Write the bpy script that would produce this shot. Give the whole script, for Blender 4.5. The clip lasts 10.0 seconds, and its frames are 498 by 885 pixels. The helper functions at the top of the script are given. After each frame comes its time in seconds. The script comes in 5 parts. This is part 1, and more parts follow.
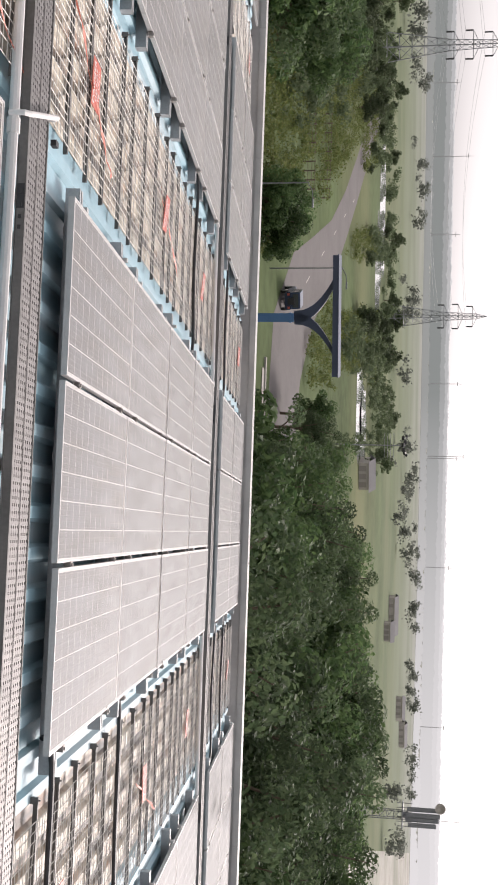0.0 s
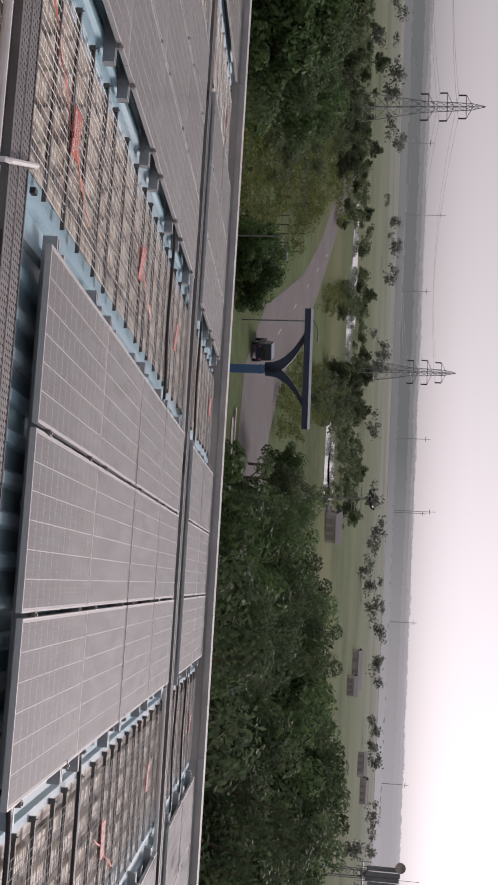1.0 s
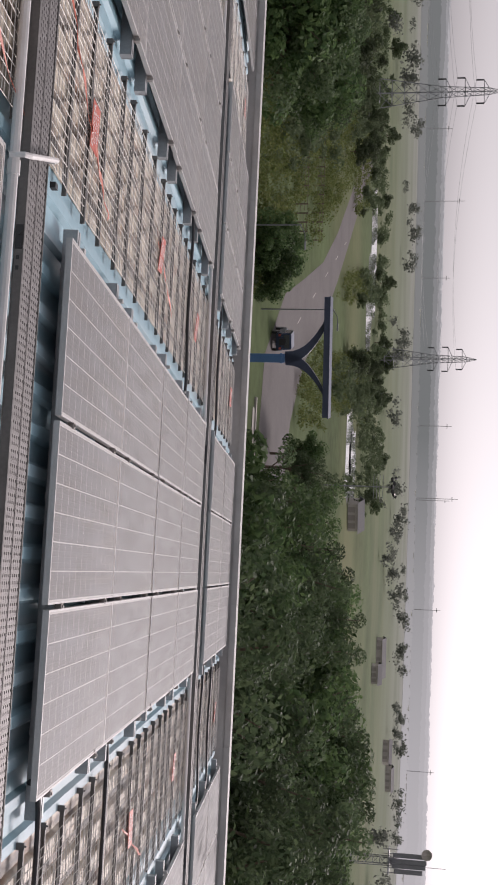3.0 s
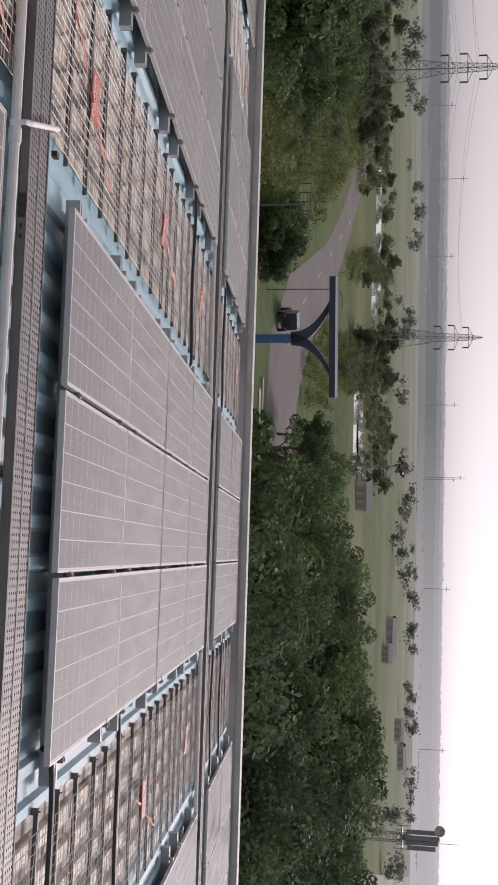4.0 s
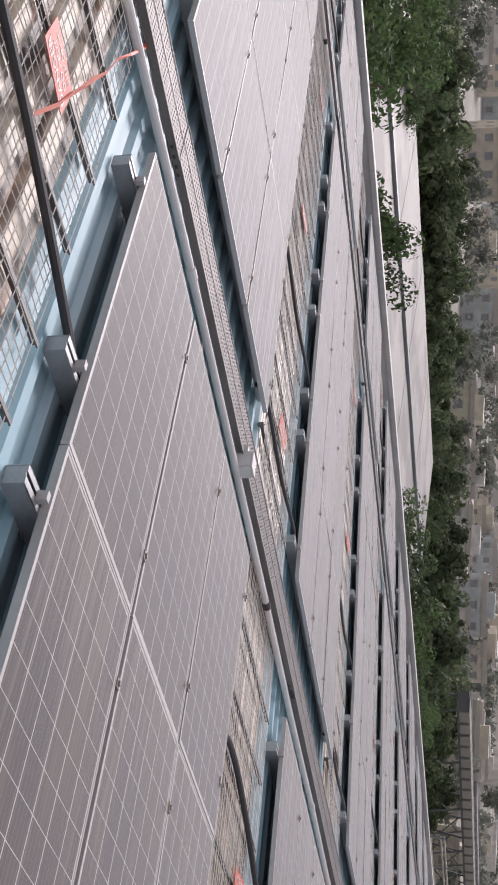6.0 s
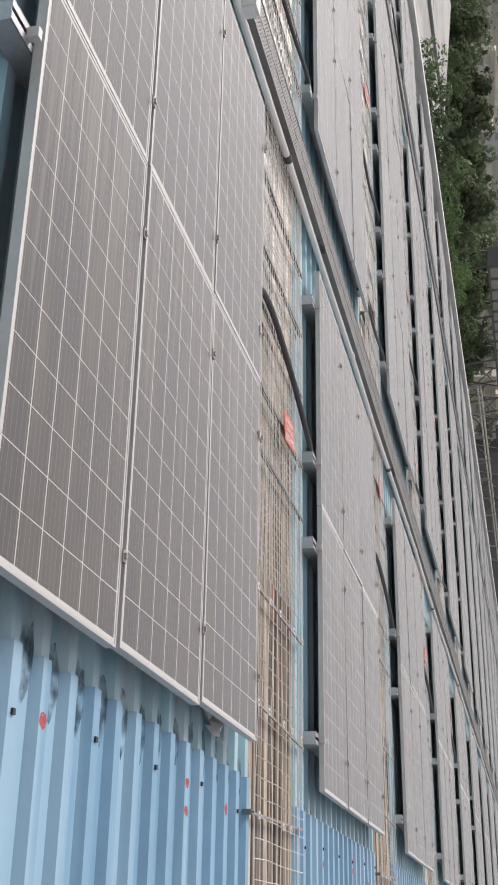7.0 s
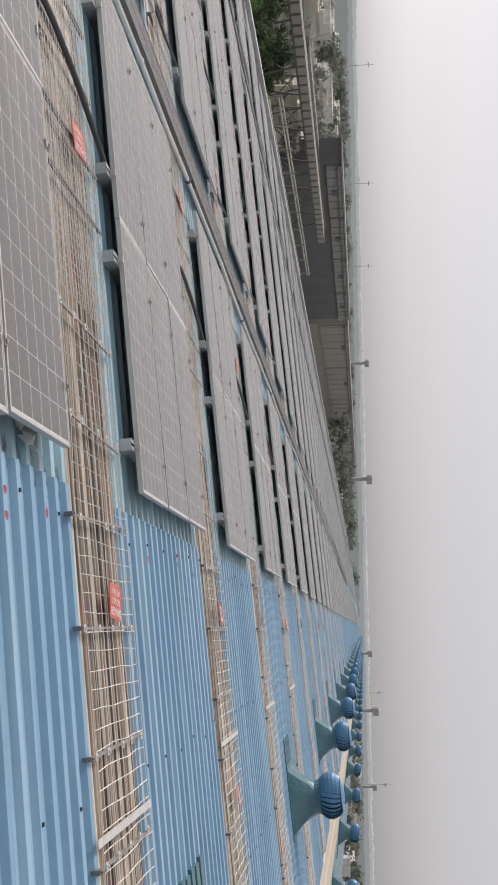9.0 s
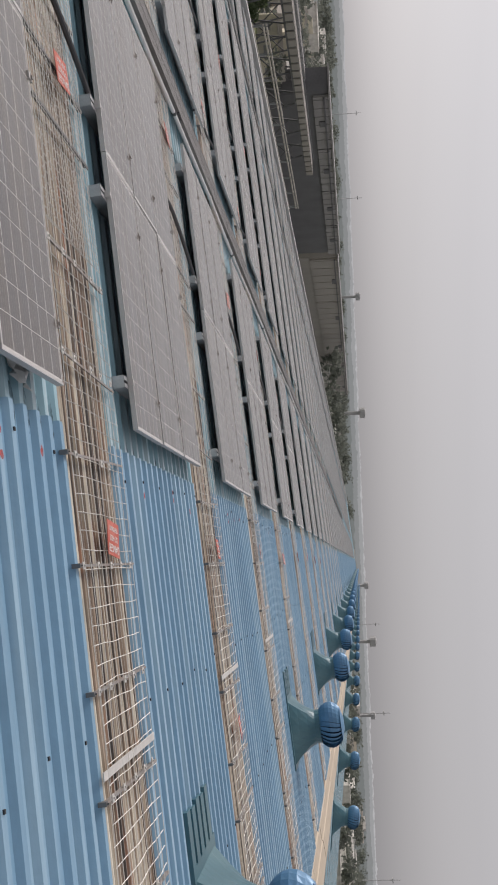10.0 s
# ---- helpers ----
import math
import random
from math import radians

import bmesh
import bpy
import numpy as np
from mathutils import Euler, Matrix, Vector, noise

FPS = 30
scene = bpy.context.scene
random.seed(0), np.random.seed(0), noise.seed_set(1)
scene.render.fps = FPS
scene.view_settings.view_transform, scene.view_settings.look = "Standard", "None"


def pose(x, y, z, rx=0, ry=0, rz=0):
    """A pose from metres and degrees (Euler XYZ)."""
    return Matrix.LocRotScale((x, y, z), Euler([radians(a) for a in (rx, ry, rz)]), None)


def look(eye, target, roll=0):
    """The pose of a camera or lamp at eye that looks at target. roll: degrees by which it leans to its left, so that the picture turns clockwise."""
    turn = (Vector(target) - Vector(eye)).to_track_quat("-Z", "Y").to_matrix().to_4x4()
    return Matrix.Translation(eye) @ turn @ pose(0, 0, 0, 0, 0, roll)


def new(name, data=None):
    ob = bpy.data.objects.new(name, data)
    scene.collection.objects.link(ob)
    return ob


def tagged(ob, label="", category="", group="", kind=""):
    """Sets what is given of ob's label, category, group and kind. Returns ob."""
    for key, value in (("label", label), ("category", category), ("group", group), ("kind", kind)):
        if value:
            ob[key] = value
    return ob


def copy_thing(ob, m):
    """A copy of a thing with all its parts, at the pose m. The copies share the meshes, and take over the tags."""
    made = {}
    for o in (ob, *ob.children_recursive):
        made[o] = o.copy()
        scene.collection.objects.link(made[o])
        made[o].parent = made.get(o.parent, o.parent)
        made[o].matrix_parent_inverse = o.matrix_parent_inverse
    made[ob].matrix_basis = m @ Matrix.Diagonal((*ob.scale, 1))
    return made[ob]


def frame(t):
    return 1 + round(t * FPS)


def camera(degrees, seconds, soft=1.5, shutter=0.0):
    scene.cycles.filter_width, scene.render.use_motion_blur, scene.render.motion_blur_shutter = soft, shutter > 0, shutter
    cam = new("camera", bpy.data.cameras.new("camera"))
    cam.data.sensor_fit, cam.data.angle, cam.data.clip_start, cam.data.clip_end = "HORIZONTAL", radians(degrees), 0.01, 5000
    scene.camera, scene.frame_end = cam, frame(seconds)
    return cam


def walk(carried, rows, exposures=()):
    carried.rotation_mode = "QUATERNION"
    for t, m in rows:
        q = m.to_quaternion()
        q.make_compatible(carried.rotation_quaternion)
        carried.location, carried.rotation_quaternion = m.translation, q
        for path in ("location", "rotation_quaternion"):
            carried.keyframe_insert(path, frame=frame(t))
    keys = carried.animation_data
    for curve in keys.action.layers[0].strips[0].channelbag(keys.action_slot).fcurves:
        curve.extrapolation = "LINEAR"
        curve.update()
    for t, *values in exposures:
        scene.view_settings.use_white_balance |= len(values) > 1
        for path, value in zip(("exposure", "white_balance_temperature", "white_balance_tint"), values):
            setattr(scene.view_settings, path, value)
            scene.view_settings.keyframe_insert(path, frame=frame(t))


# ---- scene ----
cam = camera(24.69, 10.0, 1.9)
PATH = [
    (0.00, pose(5.895, 1.817, 2.028, -7.18, -80.26, -168.24)),
    (0.50, pose(5.880, 1.806, 2.024, -10.69, -82.79, -162.48)),
    (1.00, pose(5.859, 1.799, 2.001, -15.80, -81.54, -156.96)),
    (1.50, pose(5.871, 1.782, 1.991, -15.14, -80.40, -157.25)),
    (2.00, pose(5.880, 1.776, 1.993, -14.59, -79.88, -158.50)),
    (2.50, pose(5.873, 1.754, 1.993, -11.67, -80.32, -162.21)),
    (3.80, pose(5.916, 1.887, 2.012, -6.35, -80.97, -165.95)),
    (4.00, pose(5.906, 1.887, 2.015, -5.18, -80.43, -169.16)),
    (4.20, pose(5.938, 1.827, 2.025, -5.97, -79.76, -171.57)),
    (4.50, pose(5.869, 1.937, 1.995, -5.96, -78.64, -177.04)),
    (4.80, pose(5.880, 2.010, 1.994, -5.94, -77.47, 175.11)),
    (5.00, pose(5.873, 2.088, 1.987, -5.42, -77.15, 168.14)),
    (5.30, pose(5.913, 2.152, 1.990, -9.40, -77.42, 162.47)),
    (5.50, pose(5.899, 2.234, 1.954, -8.77, -77.51, 157.12)),
    (5.80, pose(5.965, 2.287, 1.939, -9.60, -76.51, 150.62)),
    (6.00, pose(5.985, 2.337, 1.923, -7.65, -75.92, 142.63)),
    (6.10, pose(5.981, 2.372, 1.910, -7.65, -75.87, 139.48)),
    (7.30, pose(6.132, 2.511, 1.911, -0.72, -75.80, 111.26)),
    (7.50, pose(6.147, 2.505, 1.919, 0.36, -77.16, 109.05)),
    (8.00, pose(6.156, 2.485, 1.945, -7.77, -80.07, 114.43)),
    (8.50, pose(6.180, 2.472, 1.964, 0.75, -82.13, 102.16)),
    (9.00, pose(6.207, 2.474, 1.991, 11.74, -84.30, 87.58)),
    (9.50, pose(6.221, 2.407, 2.007, 19.70, -85.21, 78.14)),
    (10.00, pose(6.218, 2.500, 1.979, 22.41, -84.24, 73.65)),
]
walk(cam, PATH, [(0.0, 0.72, 6620, 18), (0.5, 0.16, 6450, 22), (1.0, -0.20, 6500, 24), (1.7, -0.12, 6500, 24), (2.5, 0.08, 6500, 22), (4.0, 0.05, 6500, 24), (5.0, 0.31, 6500, 24), (5.6, 0.30, 6380, 24), (6.2, 0.35, 6330, 21), (7.3, 0.62, 6480, 14), (8.5, 0.52, 6480, 15), (9.2, 0.32, 6480, 15), (10.0, 0.13, 6500, 16)])

# ---- light: bright overcast haze ----
world = bpy.data.worlds.new("hazy_sky")
scene.world = world
world.use_nodes = True
wn = world.node_tree
wbg = wn.nodes["Background"]
sky = wn.nodes.new("ShaderNodeTexSky")
sky.sky_type = "NISHITA"
sky.sun_disc = False
sky.sun_elevation = radians(35)
sky.sun_rotation = radians(289)
sky.air_density = 1.0
sky.dust_density = 2.2
sky.ozone_density = 1.0
hsv = wn.nodes.new("ShaderNodeHueSaturation")
hsv.inputs["Saturation"].default_value = 0.12
wn.links.new(sky.outputs[0], hsv.inputs["Color"])
veil = wn.nodes.new("ShaderNodeMix")      # an even veil of cloud under the clear sky
veil.data_type = "RGBA"
veil.inputs["Factor"].default_value = 0.38
wn.links.new(hsv.outputs[0], veil.inputs["A"])
veil.inputs["B"].default_value = (4.75, 4.75, 4.75, 1)
wn.links.new(veil.outputs["Result"], wbg.inputs["Color"])
wbg.inputs["Strength"].default_value = 0.105
sun_data = bpy.data.lights.new("sun", "SUN")
sun_data.energy, sun_data.angle, sun_data.color = 2.3, radians(20), (1.0, 0.95, 0.88)
sun = new("sun", sun_data)
sun.matrix_world = look((0, 0, 60), (46.2, -16.8, 25.6))

# ---- materials ----
def material(name, base, rough=0.6, metal=0.0, vary=0.12, scale=3.0, bump=0.0, bump_scale=60.0, spec=0.5, coat=0.0, stain=None, stain_amt=0.0, stain_scale=1.2):
    """Base colour varied at two scales, with stains of a second colour and fine relief."""
    m = bpy.data.materials.new(name)
    m.use_nodes = True
    nt = m.node_tree
    b = nt.nodes["Principled BSDF"]
    tc = nt.nodes.new("ShaderNodeTexCoord")
    n1 = nt.nodes.new("ShaderNodeTexNoise")
    n1.inputs["Scale"].default_value, n1.inputs["Detail"].default_value = scale, 6
    n2 = nt.nodes.new("ShaderNodeTexNoise")
    n2.inputs["Scale"].default_value, n2.inputs["Detail"].default_value = scale * 14, 4
    for n in (n1, n2):
        nt.links.new(tc.outputs["Object"], n.inputs["Vector"])
    add = nt.nodes.new("ShaderNodeMath")
    add.operation = "MULTIPLY_ADD"
    nt.links.new(n2.outputs["Fac"], add.inputs[0])
    add.inputs[1].default_value = 0.5
    nt.links.new(n1.outputs["Fac"], add.inputs[2])
    rng = nt.nodes.new("ShaderNodeMapRange")
    rng.inputs[1].default_value, rng.inputs[2].default_value = 0.45, 1.05
    rng.inputs[3].default_value, rng.inputs[4].default_value = 1 - vary, 1 + vary
    nt.links.new(add.outputs[0], rng.inputs[0])
    mul = nt.nodes.new("ShaderNodeVectorMath")
    mul.operation = "SCALE"
    mul.inputs[0].default_value = base
    nt.links.new(rng.outputs[0], mul.inputs["Scale"])
    col = mul.outputs[0]
    if stain:
        n3 = nt.nodes.new("ShaderNodeTexNoise")
        n3.inputs["Scale"].default_value, n3.inputs["Detail"].default_value = stain_scale, 8
        nt.links.new(tc.outputs["Object"], n3.inputs["Vector"])
        r3 = nt.nodes.new("ShaderNodeMapRange")
        r3.inputs[1].default_value, r3.inputs[2].default_value = 0.47, 0.62
        r3.inputs[3].default_value, r3.inputs[4].default_value = 0.0, stain_amt
        nt.links.new(n3.outputs["Fac"], r3.inputs[0])
        mx = nt.nodes.new("ShaderNodeMix")
        mx.data_type = "RGBA"
        nt.links.new(r3.outputs[0], mx.inputs["Factor"])
        nt.links.new(col, mx.inputs["A"])
        mx.inputs["B"].default_value = (*stain, 1)
        col = mx.outputs["Result"]
    nt.links.new(col, b.inputs["Base Color"])
    b.inputs["Roughness"].default_value = rough
    b.inputs["Metallic"].default_value = metal
    b.inputs["Specular IOR Level"].default_value = spec
    b.inputs["Coat Weight"].default_value = coat
    if bump:
        n4 = nt.nodes.new("ShaderNodeTexNoise")
        n4.inputs["Scale"].default_value, n4.inputs["Detail"].default_value = bump_scale, 5
        nt.links.new(tc.outputs["Object"], n4.inputs["Vector"])
        bp = nt.nodes.new("ShaderNodeBump")
        bp.inputs["Strength"].default_value = bump
        bp.inputs["Distance"].default_value = 0.02
        nt.links.new(n4.outputs["Fac"], bp.inputs["Height"])
        nt.links.new(bp.outputs[0], b.inputs["Normal"])
    return m


def cell_material():
    """Dark silicon cells in a white grid under glass: six by twelve, with fine busbars, and dust."""
    m = bpy.data.materials.new("solar_cells")
    m.use_nodes = True
    nt = m.node_tree
    b = nt.nodes["Principled BSDF"]
    tc = nt.nodes.new("ShaderNodeTexCoord")
    sep = nt.nodes.new("ShaderNodeSeparateXYZ")
    nt.links.new(tc.outputs["Object"], sep.inputs[0])

    def math(op, a, bval, clamp=False):
        n = nt.nodes.new("ShaderNodeMath")
        n.operation = op
        n.use_clamp = clamp
        for i, v in enumerate((a, bval)):
            if v is None:
                continue
            if isinstance(v, (int, float)):
                n.inputs[i].default_value = v
            else:
                nt.links.new(v, n.inputs[i])
        return n.outputs[0]

    def lines(coord, period, width, offset=0.0):
        """1 on a line of that width every period."""
        u = math("DIVIDE", math("ADD", coord, offset + 50 * period), period)
        fr = math("FRACT", u, None)
        dist = math("MINIMUM", fr, math("SUBTRACT", 1.0, fr))
        return math("LESS_THAN", dist, width / period / 2)

    across = lines(sep.outputs["Y"], 0.1585, 0.0058)
    along = lines(sep.outputs["X"], 0.1595, 0.0032)
    bus = lines(sep.outputs["Y"], 0.1585 / 5, 0.0018, 0.1585 / 10)
    grid = math("MAXIMUM", across, along)
    edge = math("MAXIMUM", math("GREATER_THAN", math("ABSOLUTE", sep.outputs["Y"], None), 0.4755), math("GREATER_THAN", math("ABSOLUTE", sep.outputs["X"], None), 0.957))
    grid = math("MAXIMUM", grid, edge)
    info = nt.nodes.new("ShaderNodeObjectInfo")
    cellcol = nt.nodes.new("ShaderNodeMix")
    cellcol.data_type = "RGBA"
    cellcol.inputs["A"].default_value = (0.014, 0.016, 0.026, 1)
    cellcol.inputs["B"].default_value = (0.024, 0.025, 0.036, 1)
    nt.links.new(info.outputs["Random"], cellcol.inputs["Factor"])
    m1 = nt.nodes.new("ShaderNodeMix")
    m1.data_type = "RGBA"
    nt.links.new(math("MULTIPLY", bus, 0.30), m1.inputs["Factor"])
    nt.links.new(cellcol.outputs["Result"], m1.inputs["A"])
    m1.inputs["B"].default_value = (0.35, 0.35, 0.37, 1)
    m2 = nt.nodes.new("ShaderNodeMix")
    m2.data_type = "RGBA"
    nt.links.new(grid, m2.inputs["Factor"])
    nt.links.new(m1.outputs["Result"], m2.inputs["A"])
    m2.inputs["B"].default_value = (0.50, 0.49, 0.48, 1)
    dust = nt.nodes.new("ShaderNodeTexNoise")
    dust.inputs["Scale"].default_value, dust.inputs["Detail"].default_value = 2.2, 7
    streak = nt.nodes.new("ShaderNodeMapping")
    streak.inputs["Scale"].default_value = (0.7, 3.2, 1.0)
    shift = nt.nodes.new("ShaderNodeVectorMath")
    shift.operation = "ADD"
    scat = nt.nodes.new("ShaderNodeVectorMath")
    scat.operation = "SCALE"
    scat.inputs[0].default_value = (37.0, 53.0, 11.0)
    inf = nt.nodes.new("ShaderNodeObjectInfo")
    nt.links.new(inf.outputs["Random"], scat.inputs["Scale"])
    nt.links.new(tc.outputs["Object"], shift.inputs[0])
    nt.links.new(scat.outputs[0], shift.inputs[1])
    nt.links.new(shift.outputs[0], streak.inputs["Vector"])
    nt.links.new(streak.outputs[0], dust.inputs["Vector"])
    dr = nt.nodes.new("ShaderNodeMapRange")
    dr.inputs[1].default_value, dr.inputs[2].default_value = 0.35, 0.75
    dr.inputs[3].default_value, dr.inputs[4].default_value = 0.09, 0.17
    nt.links.new(dust.outputs["Fac"], dr.inputs[0])
    m3 = nt.nodes.new("ShaderNodeMix")
    m3.data_type = "RGBA"
    nt.links.new(dr.outputs[0], m3.inputs["Factor"])
    nt.links.new(m2.outputs["Result"], m3.inputs["A"])
    m3.inputs["B"].default_value = (0.50, 0.39, 0.245, 1)
    fan = nt.nodes.new("ShaderNodeTexNoise")             # rain-drawn dust running down each module
    fan.inputs["Scale"].default_value, fan.inputs["Detail"].default_value = 1.0, 5
    fmap = nt.nodes.new("ShaderNodeMapping")
    fmap.inputs["Scale"].default_value = (1.1, 26.0, 1.0)
    nt.links.new(shift.outputs[0], fmap.inputs["Vector"])
    nt.links.new(fmap.outputs[0], fan.inputs["Vector"])
    low = math("MULTIPLY", sep.outputs["X"], -0.16)
    fanned = nt.nodes.new("ShaderNodeMapRange")
    fanned.inputs[1].default_value, fanned.inputs[2].default_value = 0.55, 0.72
    fanned.inputs[3].default_value, fanned.inputs[4].default_value = 0.0, 0.11
    nt.links.new(math("ADD", fan.outputs["Fac"], low), fanned.inputs[0])
    m4 = nt.nodes.new("ShaderNodeMix")
    m4.data_type = "RGBA"
    nt.links.new(fanned.outputs[0], m4.inputs["Factor"])
    nt.links.new(m3.outputs["Result"], m4.inputs["A"])
    m4.inputs["B"].default_value = (0.52, 0.46, 0.36, 1)
    nt.links.new(m4.outputs["Result"], b.inputs["Base Color"])
    rr = nt.nodes.new("ShaderNodeMapRange")
    rr.inputs[1].default_value, rr.inputs[2].default_value = 0.3, 0.75
    rr.inputs[3].default_value, rr.inputs[4].default_value = 0.16, 0.27
    nt.links.new(dust.outputs["Fac"], rr.inputs[0])
    nt.links.new(rr.outputs[0], b.inputs["Roughness"])
    b.inputs["IOR"].default_value = 1.5
    return m


M_CELLS = cell_material()
M_ALU = material("anodised_aluminium", (0.46, 0.45, 0.44), 0.45, 0.25, 0.12, 4)
M_RAIL = material("galvanised_rail", (0.40, 0.41, 0.42), 0.5, 0.6, 0.2, 5)
M_BLUE = material("blue_roof_paint", (0.170, 0.312, 0.440), 0.40, 0.0, 0.13, 0.7, 0.06, 30, 0.5, 0.0, (0.33, 0.48, 0.58), 0.55, 5.0)
M_AQUA = material("aqua_roof_paint", (0.26, 0.42, 0.485), 0.42, 0.0, 0.16, 0.9, 0.05, 30, 0.5, 0.0, (0.43, 0.52, 0.55), 0.75, 5.0)
M_TRAY = material("galvanised_tray", (0.19, 0.18, 0.175), 0.55, 0.5, 0.25, 6)
M_PIPE = material("grey_conduit", (0.66, 0.645, 0.63), 0.45, 0.0, 0.1, 8)
def fibre_material():
    """Old fibreglass: cream ribs run with brown, grey and rust streaks down the slope."""
    m = bpy.data.materials.new("fibreglass_skylight")
    m.use_nodes = True
    nt = m.node_tree
    b = nt.nodes["Principled BSDF"]
    tc = nt.nodes.new("ShaderNodeTexCoord")

    def streak(scale, detail, seed):
        mp = nt.nodes.new("ShaderNodeMapping")
        mp.inputs["Scale"].default_value = scale
        mp.inputs["Location"].default_value = (seed, seed * 1.7, 0)
        nt.links.new(tc.outputs["Object"], mp.inputs["Vector"])
        n = nt.nodes.new("ShaderNodeTexNoise")
        n.inputs["Scale"].default_value, n.inputs["Detail"].default_value = 1.0, detail
        nt.links.new(mp.outputs[0], n.inputs["Vector"])
        return n

    fine = streak((0.30, 17.0, 0.0), 3, 0.0)
    ramp = nt.nodes.new("ShaderNodeValToRGB")
    els = ramp.color_ramp.elements
    els[0].position, els[0].color = 0.39, (0.045, 0.036, 0.030, 1)
    els[1].position, els[1].color = 0.64, (0.70, 0.645, 0.54, 1)
    for pos, col in ((0.45, (0.15, 0.105, 0.075, 1)), (0.52, (0.34, 0.27, 0.20, 1)), (0.57, (0.46, 0.41, 0.33, 1))):
        e = els.new(pos)
        e.color = col
    nt.links.new(fine.outputs[0], ramp.inputs[0])
    rust = streak((0.9, 11.0, 0.0), 6, 4.3)
    rr = nt.nodes.new("ShaderNodeMapRange")
    rr.inputs[1].default_value, rr.inputs[2].default_value, rr.inputs[4].default_value = 0.58, 0.68, 0.7
    nt.links.new(rust.outputs[0], rr.inputs[0])
    mx = nt.nodes.new("ShaderNodeMix")
    mx.data_type = "RGBA"
    nt.links.new(rr.outputs[0], mx.inputs["Factor"])
    nt.links.new(ramp.outputs[0], mx.inputs["A"])
    mx.inputs["B"].default_value = (0.40, 0.17, 0.085, 1)
    moss = streak((1.6, 3.0, 0.0), 6, 9.1)
    mr = nt.nodes.new("ShaderNodeMapRange")
    mr.inputs[1].default_value, mr.inputs[2].default_value, mr.inputs[4].default_value = 0.55, 0.70, 0.6
    nt.links.new(moss.outputs[0], mr.inputs[0])
    my = nt.nodes.new("ShaderNodeMix")
    my.data_type = "RGBA"
    nt.links.new(mr.outputs[0], my.inputs["Factor"])
    nt.links.new(mx.outputs["Result"], my.inputs["A"])
    my.inputs["B"].default_value = (0.17, 0.165, 0.13, 1)
    nt.links.new(my.outputs["Result"], b.inputs["Base Color"])
    b.inputs["Roughness"].default_value = 0.36
    return m


M_FIBRE = fibre_material()


def fibre_low_material():
    """Dirty cream wide-ribbed fibreglass, pale on the crests, brown to black in the valleys."""
    m = bpy.data.materials.new("dirty_wide_skylight")
    m.use_nodes = True
    nt = m.node_tree
    b = nt.nodes["Principled BSDF"]
    tc = nt.nodes.new("ShaderNodeTexCoord")

    def cloud(scale, detail, seed):
        mp = nt.nodes.new("ShaderNodeMapping")
        mp.inputs["Scale"].default_value = scale
        mp.inputs["Location"].default_value = (seed, seed * 1.3, 0)
        nt.links.new(tc.outputs["Object"], mp.inputs["Vector"])
        n = nt.nodes.new("ShaderNodeTexNoise")
        n.inputs["Scale"].default_value, n.inputs["Detail"].default_value = 1.0, detail
        nt.links.new(mp.outputs[0], n.inputs["Vector"])
        return n.outputs["Fac"]

    def maths(op, a, c):
        n = nt.nodes.new("ShaderNodeMath")
        n.operation = op
        for i, v in enumerate((a, c)):
            if isinstance(v, (int, float)):
                n.inputs[i].default_value = v
            else:
                nt.links.new(v, n.inputs[i])
        return n.outputs[0]

    sep = nt.nodes.new("ShaderNodeSeparateXYZ")
    nt.links.new(tc.outputs["Object"], sep.inputs[0])
    u = maths("FRACT", maths("ADD", maths("DIVIDE", sep.outputs["Y"], 0.22), 100.5), 0.0)
    away = maths("ABSOLUTE", maths("SUBTRACT", u, 0.5), 0.0)           # 0 on a crest, 0.5 in a valley
    rough_edge = maths("MULTIPLY", maths("SUBTRACT", cloud((2.4, 11.0, 0.0), 6, 1.0), 0.5), 0.75)
    patch = maths("MULTIPLY", maths("SUBTRACT", cloud((3.6, 2.2, 0.0), 4, 7.0), 0.5), 0.55)
    dark_mix = maths("ADD", maths("ADD", away, rough_edge), patch)
    ramp = nt.nodes.new("ShaderNodeValToRGB")
    els = ramp.color_ramp.elements
    els[0].position, els[0].color = 0.10, (0.60, 0.54, 0.44, 1)
    els[1].position, els[1].color = 0.52, (0.035, 0.028, 0.024, 1)
    for pos, col in ((0.24, (0.48, 0.415, 0.33, 1)), (0.31, (0.28, 0.22, 0.16, 1)), (0.39, (0.12, 0.085, 0.06, 1))):
        els.new(pos).color = col
    nt.links.new(dark_mix, ramp.inputs[0])
    rr = nt.nodes.new("ShaderNodeMapRange")
    rr.inputs[1].default_value, rr.inputs[2].default_value, rr.inputs[4].default_value = 0.57, 0.68, 0.6
    nt.links.new(cloud((1.4, 9.0, 0.0), 6, 4.3), rr.inputs[0])
    mx = nt.nodes.new("ShaderNodeMix")
    mx.data_type = "RGBA"
    nt.links.new(rr.outputs[0], mx.inputs["Factor"])
    nt.links.new(ramp.outputs[0], mx.inputs["A"])
    mx.inputs["B"].default_value = (0.38, 0.19, 0.11, 1)
    nt.links.new(mx.outputs["Result"], b.inputs["Base Color"])
    b.inputs["Roughness"].default_value = 0.4
    return m


M_FIBRELOW = fibre_low_material()
M_PLASTIC = material("dusty_plastic_scrap", (0.45, 0.47, 0.47), 0.35, 0.0, 0.3, 20)
M_CLIPPALE = material("pale_clip", (0.58, 0.56, 0.53), 0.5, 0.3, 0.2, 12)


